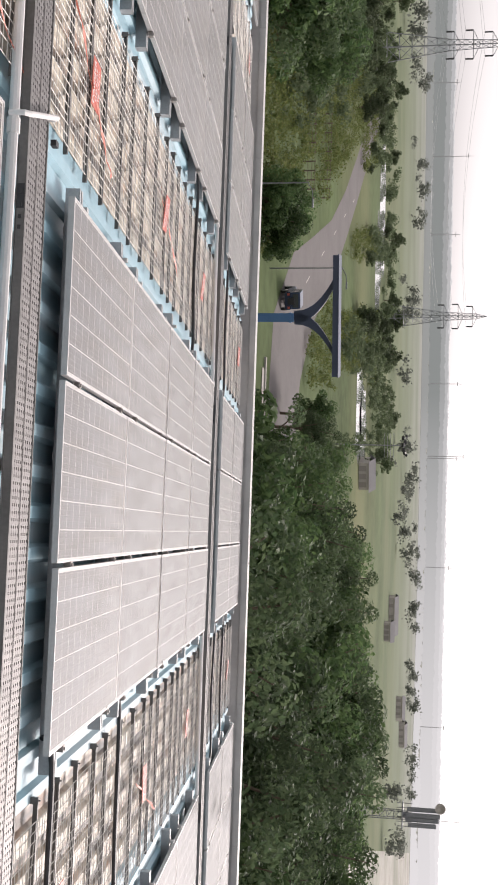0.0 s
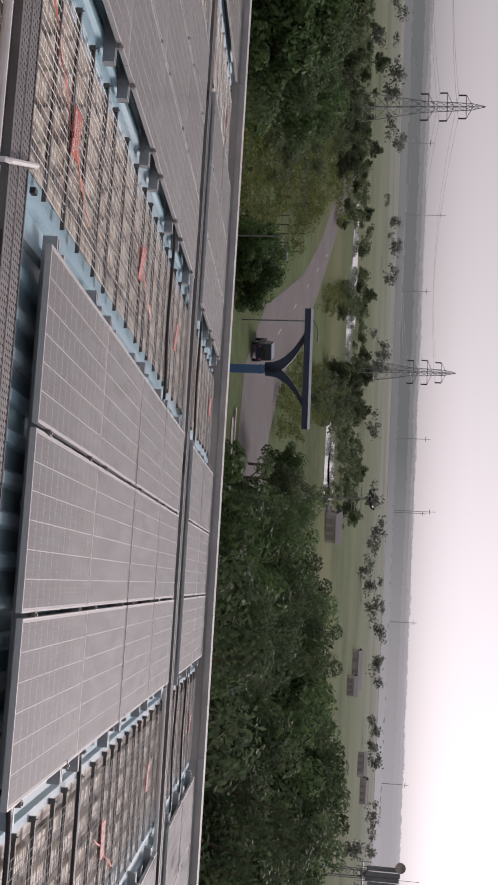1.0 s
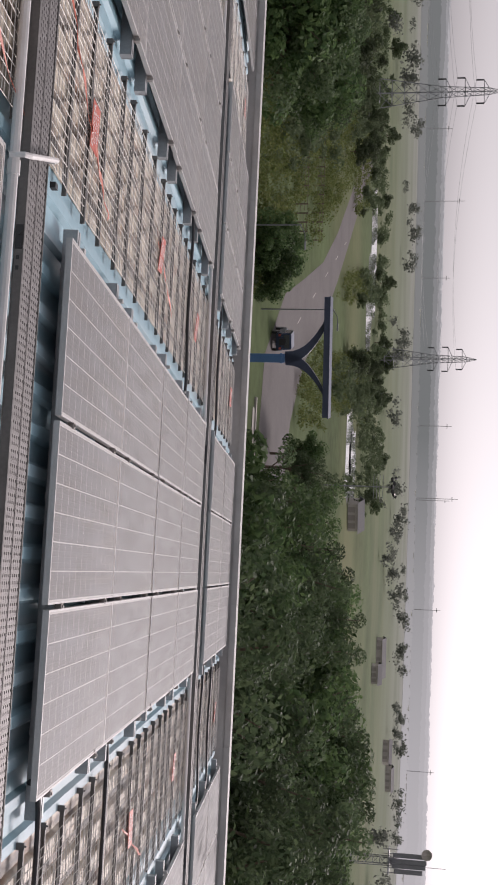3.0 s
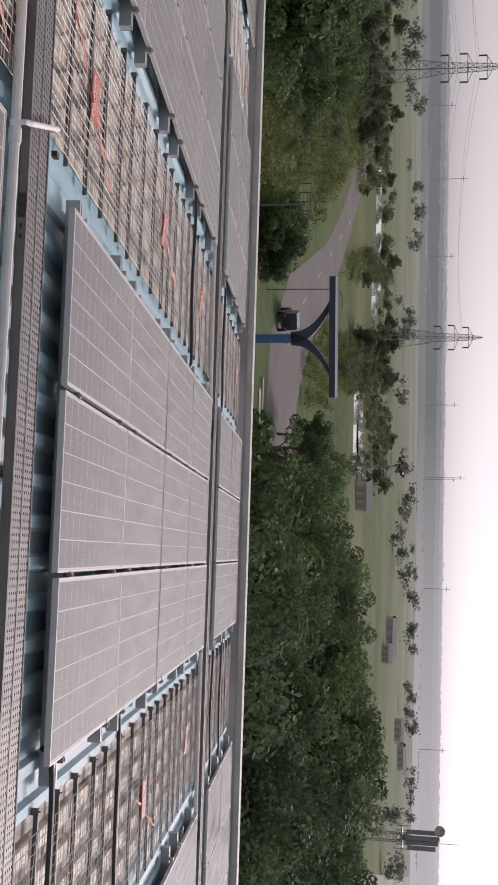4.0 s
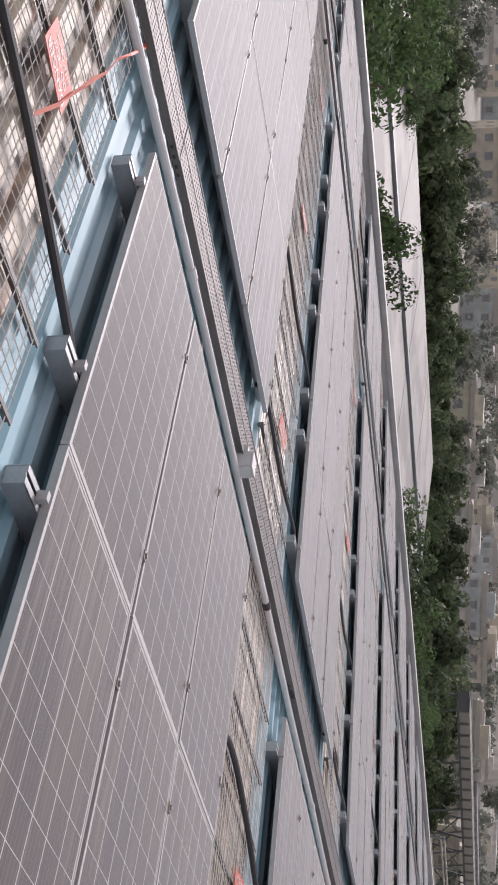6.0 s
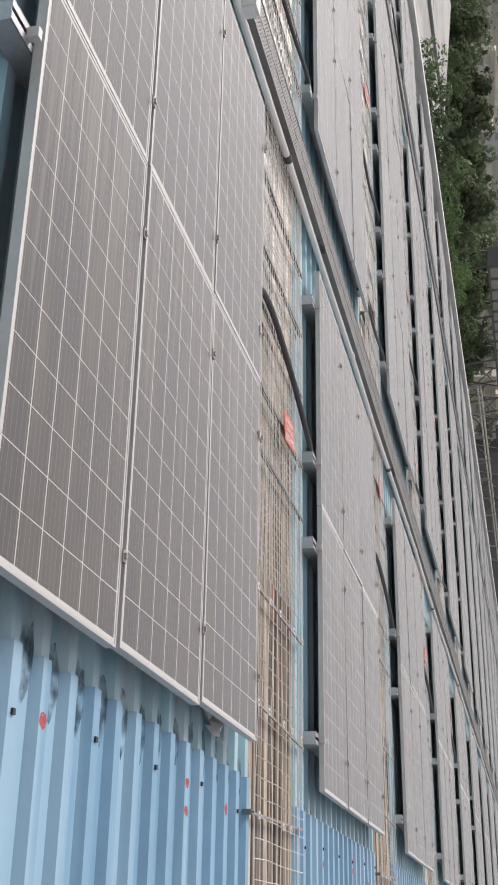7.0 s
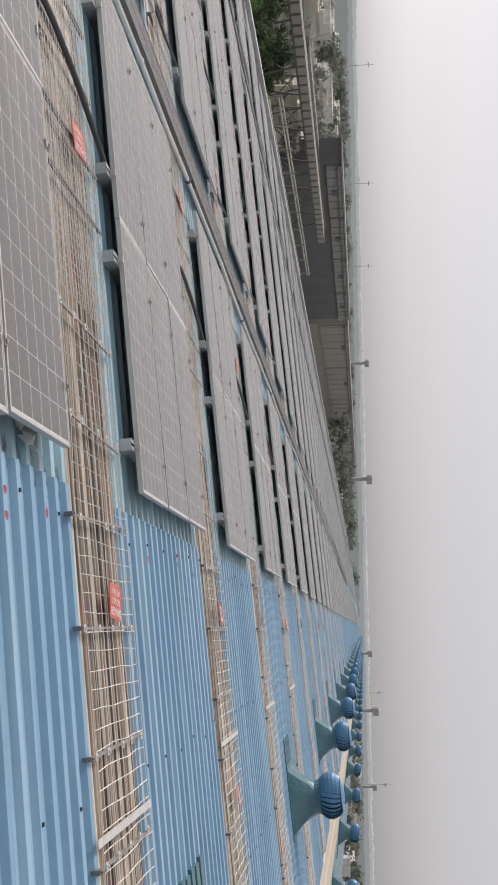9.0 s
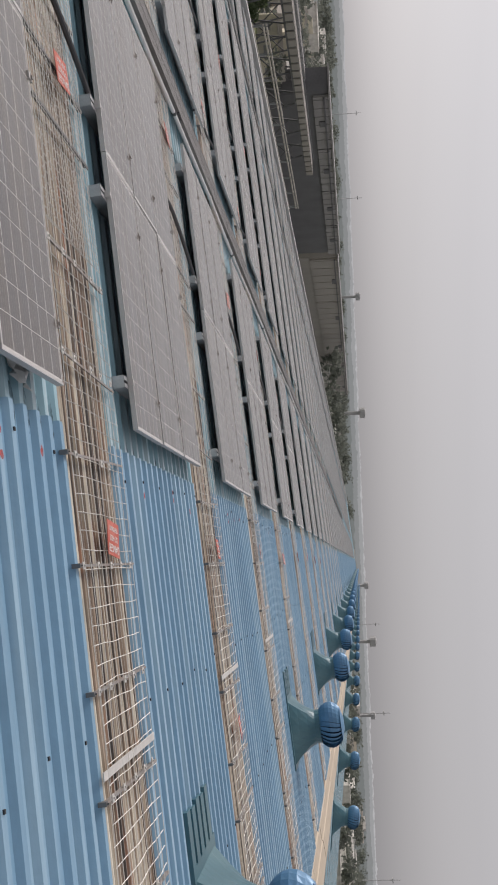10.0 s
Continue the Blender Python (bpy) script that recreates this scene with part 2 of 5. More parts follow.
def stretch_stains(m, scale):
    """Draws the stains of a material out along one axis, as rain does down a slope."""
    nt = m.node_tree
    for n in list(nt.nodes):
        if n.type == "TEX_NOISE" and abs(n.inputs["Scale"].default_value - 5.0) < 0.01:
            mp = nt.nodes.new("ShaderNodeMapping")
            mp.inputs["Scale"].default_value = scale
            src = n.inputs["Vector"].links[0].from_socket
            nt.links.new(src, mp.inputs["Vector"])
            nt.links.new(mp.outputs[0], n.inputs["Vector"])


stretch_stains(M_BLUE, (0.05, 1.0, 1.0))
stretch_stains(M_AQUA, (0.07, 1.0, 1.0))
M_WIRE = material("dull_zinc_wire", (0.66, 0.64, 0.60), 0.6, 0.2, 0.3, 9)
M_BLACK = material("black_rubber", (0.025, 0.025, 0.028), 0.5, 0.0, 0.2, 9)
M_GREY = material("grey_flashing", (0.50, 0.49, 0.47), 0.6, 0.0, 0.14, 0.8, 0.05, 20, 0.4, 0.0, (0.26, 0.25, 0.25), 0.5, 0.6)
M_RIDGE = material("cream_ridge_sheet", (0.46, 0.385, 0.29), 0.55, 0.0, 0.12, 0.6, 0.05, 20, 0.4, 0.0, (0.40, 0.34, 0.27), 0.5, 0.5)
M_GRASS = material("grass_ground", (0.085, 0.112, 0.052), 0.95, 0.0, 0.45, 0.035, 0.0, 1, 0.05, 0.0, (0.17, 0.175, 0.095), 0.8, 0.012)


def add_far_haze(m, near, far, colour):
    """Mixes a paler colour into the land beyond the near rough grass, as painted distance haze."""
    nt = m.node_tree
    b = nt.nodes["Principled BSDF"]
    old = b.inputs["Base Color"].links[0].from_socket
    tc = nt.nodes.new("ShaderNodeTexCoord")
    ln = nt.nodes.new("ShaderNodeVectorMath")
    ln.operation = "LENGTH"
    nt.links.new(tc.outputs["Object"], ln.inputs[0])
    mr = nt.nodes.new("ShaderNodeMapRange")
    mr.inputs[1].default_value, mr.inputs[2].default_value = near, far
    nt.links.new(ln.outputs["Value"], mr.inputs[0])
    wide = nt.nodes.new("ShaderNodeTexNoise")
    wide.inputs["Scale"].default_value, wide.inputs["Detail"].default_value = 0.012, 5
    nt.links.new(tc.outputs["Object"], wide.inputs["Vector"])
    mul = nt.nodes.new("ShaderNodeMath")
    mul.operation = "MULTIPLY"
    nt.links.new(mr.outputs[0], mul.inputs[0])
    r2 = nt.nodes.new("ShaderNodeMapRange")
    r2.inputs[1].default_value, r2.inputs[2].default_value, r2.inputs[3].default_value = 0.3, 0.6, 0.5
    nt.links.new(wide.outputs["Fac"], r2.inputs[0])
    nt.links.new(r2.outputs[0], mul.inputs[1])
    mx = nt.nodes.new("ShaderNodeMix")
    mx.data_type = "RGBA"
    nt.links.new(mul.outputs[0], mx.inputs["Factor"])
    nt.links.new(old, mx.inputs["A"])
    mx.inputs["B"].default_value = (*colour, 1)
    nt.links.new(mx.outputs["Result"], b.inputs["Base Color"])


# Two steps of haze put into the ground colour, paler with distance.
add_far_haze(M_GRASS, 190, 430, (0.178, 0.205, 0.140))
add_far_haze(M_GRASS, 380, 760, (0.275, 0.285, 0.260))
M_ROAD = material("asphalt_road", (0.135, 0.125, 0.122), 0.9, 0.0, 0.15, 0.2, 0.0, 1, 0.2)

M_FARCELL = material("far_solar_cells", (0.105, 0.086, 0.068), 0.16, 0.0, 0.15, 0.8)
M_TEAL = material("dark_teal_paint", (0.045, 0.125, 0.155), 0.42, 0.0, 0.18, 2.0, 0.05, 30, 0.5, 0.0, (0.10, 0.17, 0.18), 0.4, 1.5)
M_VENT = material("blue_vent_paint", (0.10, 0.23, 0.38), 0.38, 0.1, 0.15, 4.0)
M_BAR = material("dull_steel_bar", (0.30, 0.285, 0.27), 0.55, 0.4, 0.3, 5.0, 0.0, 1, 0.5, 0.0, (0.22, 0.12, 0.07), 0.5, 3.0)
# Tray sides and low guard bars, slightly darker than the lid.
M_TRAYDARK = material("weathered_tray_side", (0.15, 0.145, 0.14), 0.55, 0.4, 0.25, 4.0)
M_WHITE = material("white_paint", (0.72, 0.70, 0.68), 0.5, 0.0, 0.08, 5.0)
M_RED = material("faded_red_plate", (0.50, 0.085, 0.05), 0.5, 0.0, 0.18, 6.0, 0.0, 1, 0.5, 0.0, (0.55, 0.25, 0.2), 0.4, 8.0)
M_TAPE = material("faded_red_tape", (0.52, 0.13, 0.08), 0.5, 0.0, 0.25, 9.0)
M_REDMARK = material("dark_red_paint", (0.36, 0.055, 0.05), 0.6, 0.0, 0.2, 9.0)
def ragged(m, scale, low, high):
    """Lets the surface below show through gaps, so that a stain has a soft torn outline."""
    nt = m.node_tree
    tc = nt.nodes.new("ShaderNodeTexCoord")
    n = nt.nodes.new("ShaderNodeTexNoise")
    n.inputs["Scale"].default_value, n.inputs["Detail"].default_value = scale, 6
    nt.links.new(tc.outputs["Object"], n.inputs["Vector"])
    r = nt.nodes.new("ShaderNodeMapRange")
    r.inputs[1].default_value, r.inputs[2].default_value = low, high
    nt.links.new(n.outputs["Fac"], r.inputs[0])
    nt.links.new(r.outputs[0], nt.nodes["Principled BSDF"].inputs["Alpha"])


M_SMUDGE = material("dark_sealant", (0.055, 0.088, 0.115), 0.9, 0.0, 0.6, 8.0, 0.0, 1, 0.1)
ragged(M_SMUDGE, 13.0, 0.40, 0.72)
ragged(M_REDMARK, 40.0, 0.36, 0.46)
SIGN_X = (7.93, 6.1, 2.3, -0.7, -3.8, -6.75, -12.2)


def leaf_material(name, dark, light, sheen=0.35):
    m = bpy.data.materials.new(name)
    m.use_nodes = True
    nt = m.node_tree
    b = nt.nodes["Principled BSDF"]
    geo = nt.nodes.new("ShaderNodeNewGeometry")
    info = nt.nodes.new("ShaderNodeObjectInfo")
    mx = nt.nodes.new("ShaderNodeMix")
    mx.data_type = "RGBA"
    mx.inputs["A"].default_value, mx.inputs["B"].default_value = (*dark, 1), (*light, 1)
    nt.links.new(geo.outputs["Random Per Island"], mx.inputs["Factor"])
    hs = nt.nodes.new("ShaderNodeHueSaturation")
    mr = nt.nodes.new("ShaderNodeMapRange")
    mr.inputs[3].default_value, mr.inputs[4].default_value = 0.6, 1.5
    nt.links.new(info.outputs["Random"], mr.inputs[0])
    nt.links.new(mr.outputs[0], hs.inputs["Value"])
    nt.links.new(mx.outputs["Result"], hs.inputs["Color"])
    nt.links.new(hs.outputs[0], b.inputs["Base Color"])
    tr = nt.nodes.new("ShaderNodeBsdfTranslucent")
    nt.links.new(hs.outputs[0], tr.inputs["Color"])
    ms = nt.nodes.new("ShaderNodeMixShader")
    ms.inputs[0].default_value = 0.4
    nt.links.new(b.outputs[0], ms.inputs[1])
    nt.links.new(tr.outputs[0], ms.inputs[2])
    nt.links.new(ms.outputs[0], nt.nodes["Material Output"].inputs["Surface"])
    b.inputs["Roughness"].default_value = 0.6
    b.inputs["Specular IOR Level"].default_value = sheen
    return m


M_LEAF = leaf_material("leaves", (0.050, 0.092, 0.038), (0.110, 0.165, 0.066), 0.12)
M_LEAF2 = leaf_material("dull_leaves", (0.062, 0.098, 0.050), (0.115, 0.155, 0.080), 0.12)
# Leaves at middle distance, lightened in base colour for haze.
M_LEAFMID = leaf_material("dusty_leaves", (0.072, 0.100, 0.056), (0.125, 0.155, 0.085), 0.08)
M_TUFT = leaf_material("meadow_grass", (0.095, 0.130, 0.040), (0.185, 0.205, 0.080), 0.05)
# Far leaves: haze painted in as a pale grey-green base.
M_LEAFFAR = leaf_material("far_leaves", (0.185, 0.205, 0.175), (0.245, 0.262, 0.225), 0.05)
M_BARK = material("bark", (0.12, 0.09, 0.065), 0.85, 0.0, 0.3, 3.0, 0.3, 12)
M_STEEL = material("grey_steel", (0.22, 0.23, 0.24), 0.5, 0.4, 0.15, 2.0)
M_GATEBLUE = material("blue_gate_paint", (0.07, 0.17, 0.36), 0.5, 0.0, 0.12, 1.0)
M_GATEDARK = material("dark_blue_gate_paint", (0.045, 0.06, 0.11), 0.5, 0.0, 0.12, 1.0)
M_CARDARK = material("dark_blue_car_paint", (0.03, 0.05, 0.10), 0.3, 0.2, 0.1, 2.0)
M_GLASS = material("dark_window_glass", (0.07, 0.075, 0.08), 0.12, 0.0, 0.1, 2.0)
# Town ground made pale grey: mist painted into the base colour.
M_HAZEGROUND = material("dusty_town_ground", (0.40, 0.385, 0.35), 0.95, 0.0, 0.3, 0.03, 0.0, 1, 0.05, 0.0, (0.24, 0.26, 0.20), 0.7, 0.02)
# Town glass lightened to grey, the haze being part of its colour.
M_TOWNGLASS = material("dusty_town_windows", (0.25, 0.255, 0.26), 0.4, 0.0, 0.1, 2.0)
M_CONCRETE = material("pale_concrete", (0.42, 0.39, 0.35), 0.8, 0.0, 0.18, 0.3)
M_WROOF = material("white_sheet_roof", (0.33, 0.32, 0.30), 0.6, 0.0, 0.16, 0.12, 0.0, 1, 0.3, 0.0, (0.15, 0.14, 0.13), 0.6, 0.22)
M_DARKWALL = material("dark_shed_wall", (0.12, 0.12, 0.125), 0.8, 0.0, 0.2, 0.2)
M_SHEDROOF = material("grey_shed_roof", (0.27, 0.26, 0.255), 0.6, 0.0, 0.14, 0.1, 0.0, 1, 0.4, 0.0, (0.28, 0.27, 0.26), 0.5, 0.06)
M_TANROOF = material("tan_shed_roof", (0.29, 0.268, 0.24), 0.6, 0.0, 0.14, 0.1)
M_WATER = material("pale_water", (0.30, 0.32, 0.31), 0.08, 0.0, 0.05, 0.1)
WALLS = [material("house_paint", c, 0.75, 0.0, 0.14, 0.5, 0.0, 1, 0.3, 0.0, (0.3, 0.29, 0.27), 0.4, 0.4) for c in ((0.62, 0.60, 0.56), (0.55, 0.50, 0.40), (0.48, 0.52, 0.52), (0.52, 0.38, 0.32), (0.60, 0.56, 0.44))]


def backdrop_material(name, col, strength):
    """Woods on the horizon, far behind all else, with their haze painted as emission."""
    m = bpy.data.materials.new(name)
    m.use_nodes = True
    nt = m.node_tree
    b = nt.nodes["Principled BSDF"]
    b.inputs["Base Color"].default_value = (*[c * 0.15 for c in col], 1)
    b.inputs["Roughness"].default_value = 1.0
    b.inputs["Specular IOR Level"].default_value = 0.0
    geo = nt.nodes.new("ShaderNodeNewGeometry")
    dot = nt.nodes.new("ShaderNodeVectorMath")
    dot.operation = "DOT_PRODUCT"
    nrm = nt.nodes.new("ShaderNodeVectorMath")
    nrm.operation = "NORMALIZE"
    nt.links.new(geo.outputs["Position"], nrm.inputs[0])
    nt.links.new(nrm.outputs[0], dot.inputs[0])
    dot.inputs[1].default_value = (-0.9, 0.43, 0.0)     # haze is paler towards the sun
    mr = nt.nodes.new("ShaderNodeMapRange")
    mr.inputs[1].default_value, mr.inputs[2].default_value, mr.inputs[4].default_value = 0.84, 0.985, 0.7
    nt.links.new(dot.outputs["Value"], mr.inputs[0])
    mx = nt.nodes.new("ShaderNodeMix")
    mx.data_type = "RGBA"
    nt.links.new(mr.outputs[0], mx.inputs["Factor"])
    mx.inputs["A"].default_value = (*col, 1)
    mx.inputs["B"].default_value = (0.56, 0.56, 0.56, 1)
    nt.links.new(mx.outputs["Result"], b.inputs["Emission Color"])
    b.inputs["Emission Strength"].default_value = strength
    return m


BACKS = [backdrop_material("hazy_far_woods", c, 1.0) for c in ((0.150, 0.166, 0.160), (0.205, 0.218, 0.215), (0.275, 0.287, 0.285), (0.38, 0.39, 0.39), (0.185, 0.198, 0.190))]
M_TOWER = material("weathered_tower_concrete", (0.36, 0.36, 0.36), 0.9, 0.0, 0.08, 0.1)

# ---- helpers for building ----
SLOPE = 5.71
RM = pose(0, 0, 0, 0, -SLOPE, 0)
W_PITCH, L_PITCH = 1.022, 1.97
MOD_L, MOD_W = 1.965, 0.994
TRAY_GAP, TRAY_GAP2 = 1.378, 1.30
STRIP = 5.005
SHEET_Z = -0.155
RIDGE_X, EAVE_X = 11.9, -13.35
Y1 = 400.0
GROUND_Z = -12.65


def mesh_of(name, bm, mat):
    me = bpy.data.meshes.new(name)
    bm.to_mesh(me)
    bm.free()
    if mat:
        me.materials.append(mat)
    return me


def part(name, bm, mat, parent=None, label="", m=None):
    """Links a bmesh, or a finished mesh, as one object, under a thing or part where one is given."""
    me = bm if isinstance(bm, bpy.types.Mesh) else mesh_of(name, bm, mat)
    ob = new(name, me)
    if parent:
        ob.parent = parent
    if m is not None:
        ob.matrix_basis = m
    if label:
        ob["label"] = label
    return ob


def box(bm, x0, x1, y0, y1, z0, z1, m=None):
    vs = [bm.verts.new(Vector(c) if m is None else m @ Vector(c)) for c in ((x0, y0, z0), (x1, y0, z0), (x1, y1, z0), (x0, y1, z0), (x0, y0, z1), (x1, y0, z1), (x1, y1, z1), (x0, y1, z1))]
    for f in ((3, 2, 1, 0), (4, 5, 6, 7), (0, 1, 5, 4), (1, 2, 6, 5), (2, 3, 7, 6), (3, 0, 4, 7)):
        bm.faces.new([vs[i] for i in f])


def boxes(*dims):
    bm = bmesh.new()
    for dim in dims:
        box(bm, *dim)
    return bm


def tube(bm, pts, r, n=6, r1=None, cap=True):
    """A round bar along points, tapering from r to r1."""
    pts = [Vector(p) for p in pts]
    rings = []
    for i, p in enumerate(pts):
        d = (pts[min(i + 1, len(pts) - 1)] - pts[max(i - 1, 0)]).normalized()
        a = d.cross(Vector((0, 0, 1)) if abs(d.z) < 0.9 else Vector((1, 0, 0))).normalized()
        b = d.cross(a)
        rad = r if r1 is None else r + (r1 - r) * i / (len(pts) - 1)
        rings.append([bm.verts.new(p + (a * math.cos(k * 2 * math.pi / n) + b * math.sin(k * 2 * math.pi / n)) * rad) for k in range(n)])
    for a, b in zip(rings, rings[1:]):
        for k in range(n):
            bm.faces.new((a[k], a[(k + 1) % n], b[(k + 1) % n], b[k]))
    if cap:
        bm.faces.new(rings[0][::-1])
        bm.faces.new(rings[-1])


def thing(name, label, category, m=None, group="", kind=""):
    ob = new(name)
    ob.empty_display_size = 0.1
    if m is not None:
        ob.matrix_basis = m
    return tagged(ob, label, category, group, kind)


def roof_at(x, y, z=0.0):
    return RM @ Matrix.Translation((x, y, z))


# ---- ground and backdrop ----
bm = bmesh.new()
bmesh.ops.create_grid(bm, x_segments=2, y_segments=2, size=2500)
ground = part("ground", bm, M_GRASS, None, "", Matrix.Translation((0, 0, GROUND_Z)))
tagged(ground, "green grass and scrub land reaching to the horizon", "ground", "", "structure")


# ---- roof sheeting: trapezoidal ribs down the slope ----
def ribbed(y0, y1, x0, x1, pitch=0.22, top=0.062, foot=0.11, h=0.032, z=SHEET_Z, z1=None):
    """A corrugated sheet between two ends of the slope."""
    bm = bmesh.new()
    prof = [(y0, 0)]
    k = math.ceil((y0 + foot / 2) / pitch)
    while k * pitch + foot / 2 < y1:
        c = k * pitch
        prof += [(c - foot / 2, 0), (c - top / 2, h), (c + top / 2, h), (c + foot / 2, 0)]
        k += 1
    prof.append((y1, 0))
    zz = z if z1 is None else z1
    a = [bm.verts.new((x0, y, z + dz)) for y, dz in prof]
    b = [bm.verts.new((x1, y, zz + dz)) for y, dz in prof]
    for i in range(len(prof) - 1):
        bm.faces.new((a[i], b[i], b[i + 1], a[i + 1]))
    return bm


SKY0, SKY1 = 3.42, 4.70      # a guard's edges within its strip
FIB1 = 4.56                  # where the fibreglass ends under it
n0, n1 = -4, 80
LAP_X = 5.45
FIB_LAP = 3.6                # old fine-ribbed skylight above, wide-ribbed below
for k in range(n0, n1):
    ya, yb = k * STRIP + FIB1 - STRIP, k * STRIP + SKY0
    lower = part("roof_sheet", ribbed(ya, yb, EAVE_X, LAP_X + 0.1), M_AQUA, None, "", RM)
    tagged(lower, "aqua painted corrugated metal roof sheet under solar panels", "roof", "roof sheets", "structure")
    upper = part("roof_sheet", ribbed(ya, yb, LAP_X, RIDGE_X, z=SHEET_Z + 0.012), M_BLUE, None, "", RM)
    tagged(upper, "weathered blue corrugated metal roof sheet near the ridge", "roof", "roof sheets", "structure")
    lap = FIB_LAP if k < 1 else EAVE_X
    if k < 1:
        sk = part("skylight_sheet", ribbed(yb - 0.06, yb + FIB1 - SKY0 + 0.06, EAVE_X, FIB_LAP + 0.1, 0.22, 0.10, 0.155, 0.034, SHEET_Z + 0.004), M_FIBRELOW, None, "", RM)
        tagged(sk, "dirty cream fibreglass skylight sheet, darker in its valleys", "skylight", "skylights", "structure")
    sk = part("skylight_sheet", ribbed(yb - 0.06, yb + FIB1 - SKY0 + 0.06, lap, RIDGE_X - 0.5, 0.076, 0.016, 0.068, 0.017, SHEET_Z + (0.036 if k < 1 else 0.006)), M_FIBRE, None, "", RM)
    tagged(sk, "dirty brown translucent fibreglass skylight sheet in the roof", "skylight", "skylights", "structure")

# ---- solar panels ----
def panel_parts():
    fr, h, lip = 0.011, 0.035, 0.0
    x, y = MOD_L / 2, MOD_W / 2
    frame_bm = boxes((-x, x, -y, -y + fr, -h, 0), (-x, x, y - fr, y, -h, 0), (-x, -x + fr, -y + fr, y - fr, -h, 0), (x - fr, x, -y + fr, y - fr, -h, 0))
    glass = boxes((-x + fr, x - fr, -y + fr, y - fr, -0.008, -0.002))
    return mesh_of("frame", frame_bm, M_ALU), mesh_of("laminate", glass, M_CELLS)


FRAME_ME, GLASS_ME = panel_parts()
CLAMP_ME = mesh_of("clamp", boxes((-0.022, 0.022, -0.018, 0.018, -0.03, 0.006), (-0.009, 0.009, -0.009, 0.009, 0.006, 0.014)), M_BAR)
proto = thing("solar_panel", "framed solar panel with dusty dark cells on roof rails", "solar panel", Matrix.Translation((0, 0, -50)), "solar panels on the roof")
part("frame", FRAME_ME, None, proto, "aluminium frame")
part("laminate", GLASS_ME, None, proto)
for cx in (-0.66, 0.66):
    part("clamp", CLAMP_ME, None, proto, "small dark mid clamp", Matrix.Translation((cx, MOD_W / 2 + 0.016, 0)))
ROWS_X = [TRAY_GAP + 1.5 * L_PITCH, TRAY_GAP + 0.5 * L_PITCH] + [-(i + 0.5) * L_PITCH for i in range(4)] + [-(4 * L_PITCH + TRAY_GAP2 + (i + 0.5) * L_PITCH) for i in range(2)]
stuff = []
first = True
for k in range(-3, 62):
    for r, cx in enumerate(ROWS_X):
        for j in range(3):
            cy = k * STRIP + (j + 0.5) * W_PITCH
            rn = random.Random(k * 100 + r * 10 + j)
            m = roof_at(cx + (0.034, 0.024, 0.004)[j] * (k == 1 and r < 2), cy, 0) @ pose(0, 0, rn.uniform(-0.003, 0.003), rn.uniform(-0.25, 0.25), rn.uniform(-0.15, 0.15), 0)
            if -1 <= k <= 9:
                if first:
                    proto.matrix_basis = m
                    first = False
                else:
                    copy_thing(proto, m)
            else:
                stuff.append(m)


def joined(name, meshes_at, mat):
    vs, fs = [], []
    for me, m in meshes_at:
        o = len(vs)
        vs += [tuple(m @ v.co) for v in me.vertices]
        fs += [tuple(i + o for i in p.vertices) for p in me.polygons]
    me = bpy.data.meshes.new(name)
    me.from_pydata(vs, [], fs)
    me.materials.append(mat)
    return me


if stuff:
    far_panels = thing("solar_panel_rows", "far rows of framed dusty solar panels on the roof", "solar panels", None, "", "stuff")
    part("frame", joined("frame", [(FRAME_ME, m) for m in stuff], M_ALU), None, far_panels)
    ob = part("laminate", joined("laminate", [(GLASS_ME, m) for m in stuff], M_FARCELL), None, far_panels)

# ---- mounting rails under the panels ----
def rail_mesh(length):
    bm = boxes((-0.042, 0.042, 0, length, -0.122, -0.118), (-0.042, -0.038, 0, length, -0.118, -0.037), (0.038, 0.042, 0, length, -0.118, -0.037),
               (-0.042, -0.01, 0, length, -0.041, -0.037), (0.01, 0.042, 0, length, -0.041, -0.037), (-0.038, 0.038, 0.002, 0.006, -0.118, -0.041), (-0.038, 0.038, length - 0.006, length - 0.002, -0.118, -0.041))
    return mesh_of("mounting_rail", bm, M_RAIL)


RAIL_ME = rail_mesh(3 * W_PITCH + 0.26)
FOOT_ME = mesh_of("rail_foot", boxes((-0.05, 0.05, -0.02, 0.02, SHEET_Z + 0.03, SHEET_Z + 0.036), (-0.05, -0.045, -0.02, 0.02, SHEET_Z + 0.036, -0.06)), M_RAIL)
ENDCAP_ME = mesh_of("end_clamp", boxes((-0.02, 0.02, -0.012, 0.014, -0.037, 0.004)), M_ALU)
rail = thing("mounting_rail", "galvanised channel rail carrying solar panels above the roof", "rail", roof_at(0, 0, 0), "panel rails")
part("channel", RAIL_ME, None, rail)
for fy in (0.25, 1.55, 2.85):
    part("rail_foot", FOOT_ME, None, rail, "", Matrix.Translation((0, fy, 0)))
part("end_clamp", ENDCAP_ME, None, rail, "", Matrix.Translation((0, 0.13 - 0.014, 0)))
part("end_clamp", ENDCAP_ME, None, rail, "", Matrix.Translation((0, 3 * W_PITCH + 0.115, 0)))
first = True
for k in range(-1, 7):
    for cx in ROWS_X:
        for dx in (-0.66, 0.66):
            m = roof_at(cx + dx, k * STRIP - 0.13 + random.uniform(-0.03, 0.03), 0)
            if first:
                rail.matrix_basis = m
                first = False
            else:
                copy_thing(rail, m)

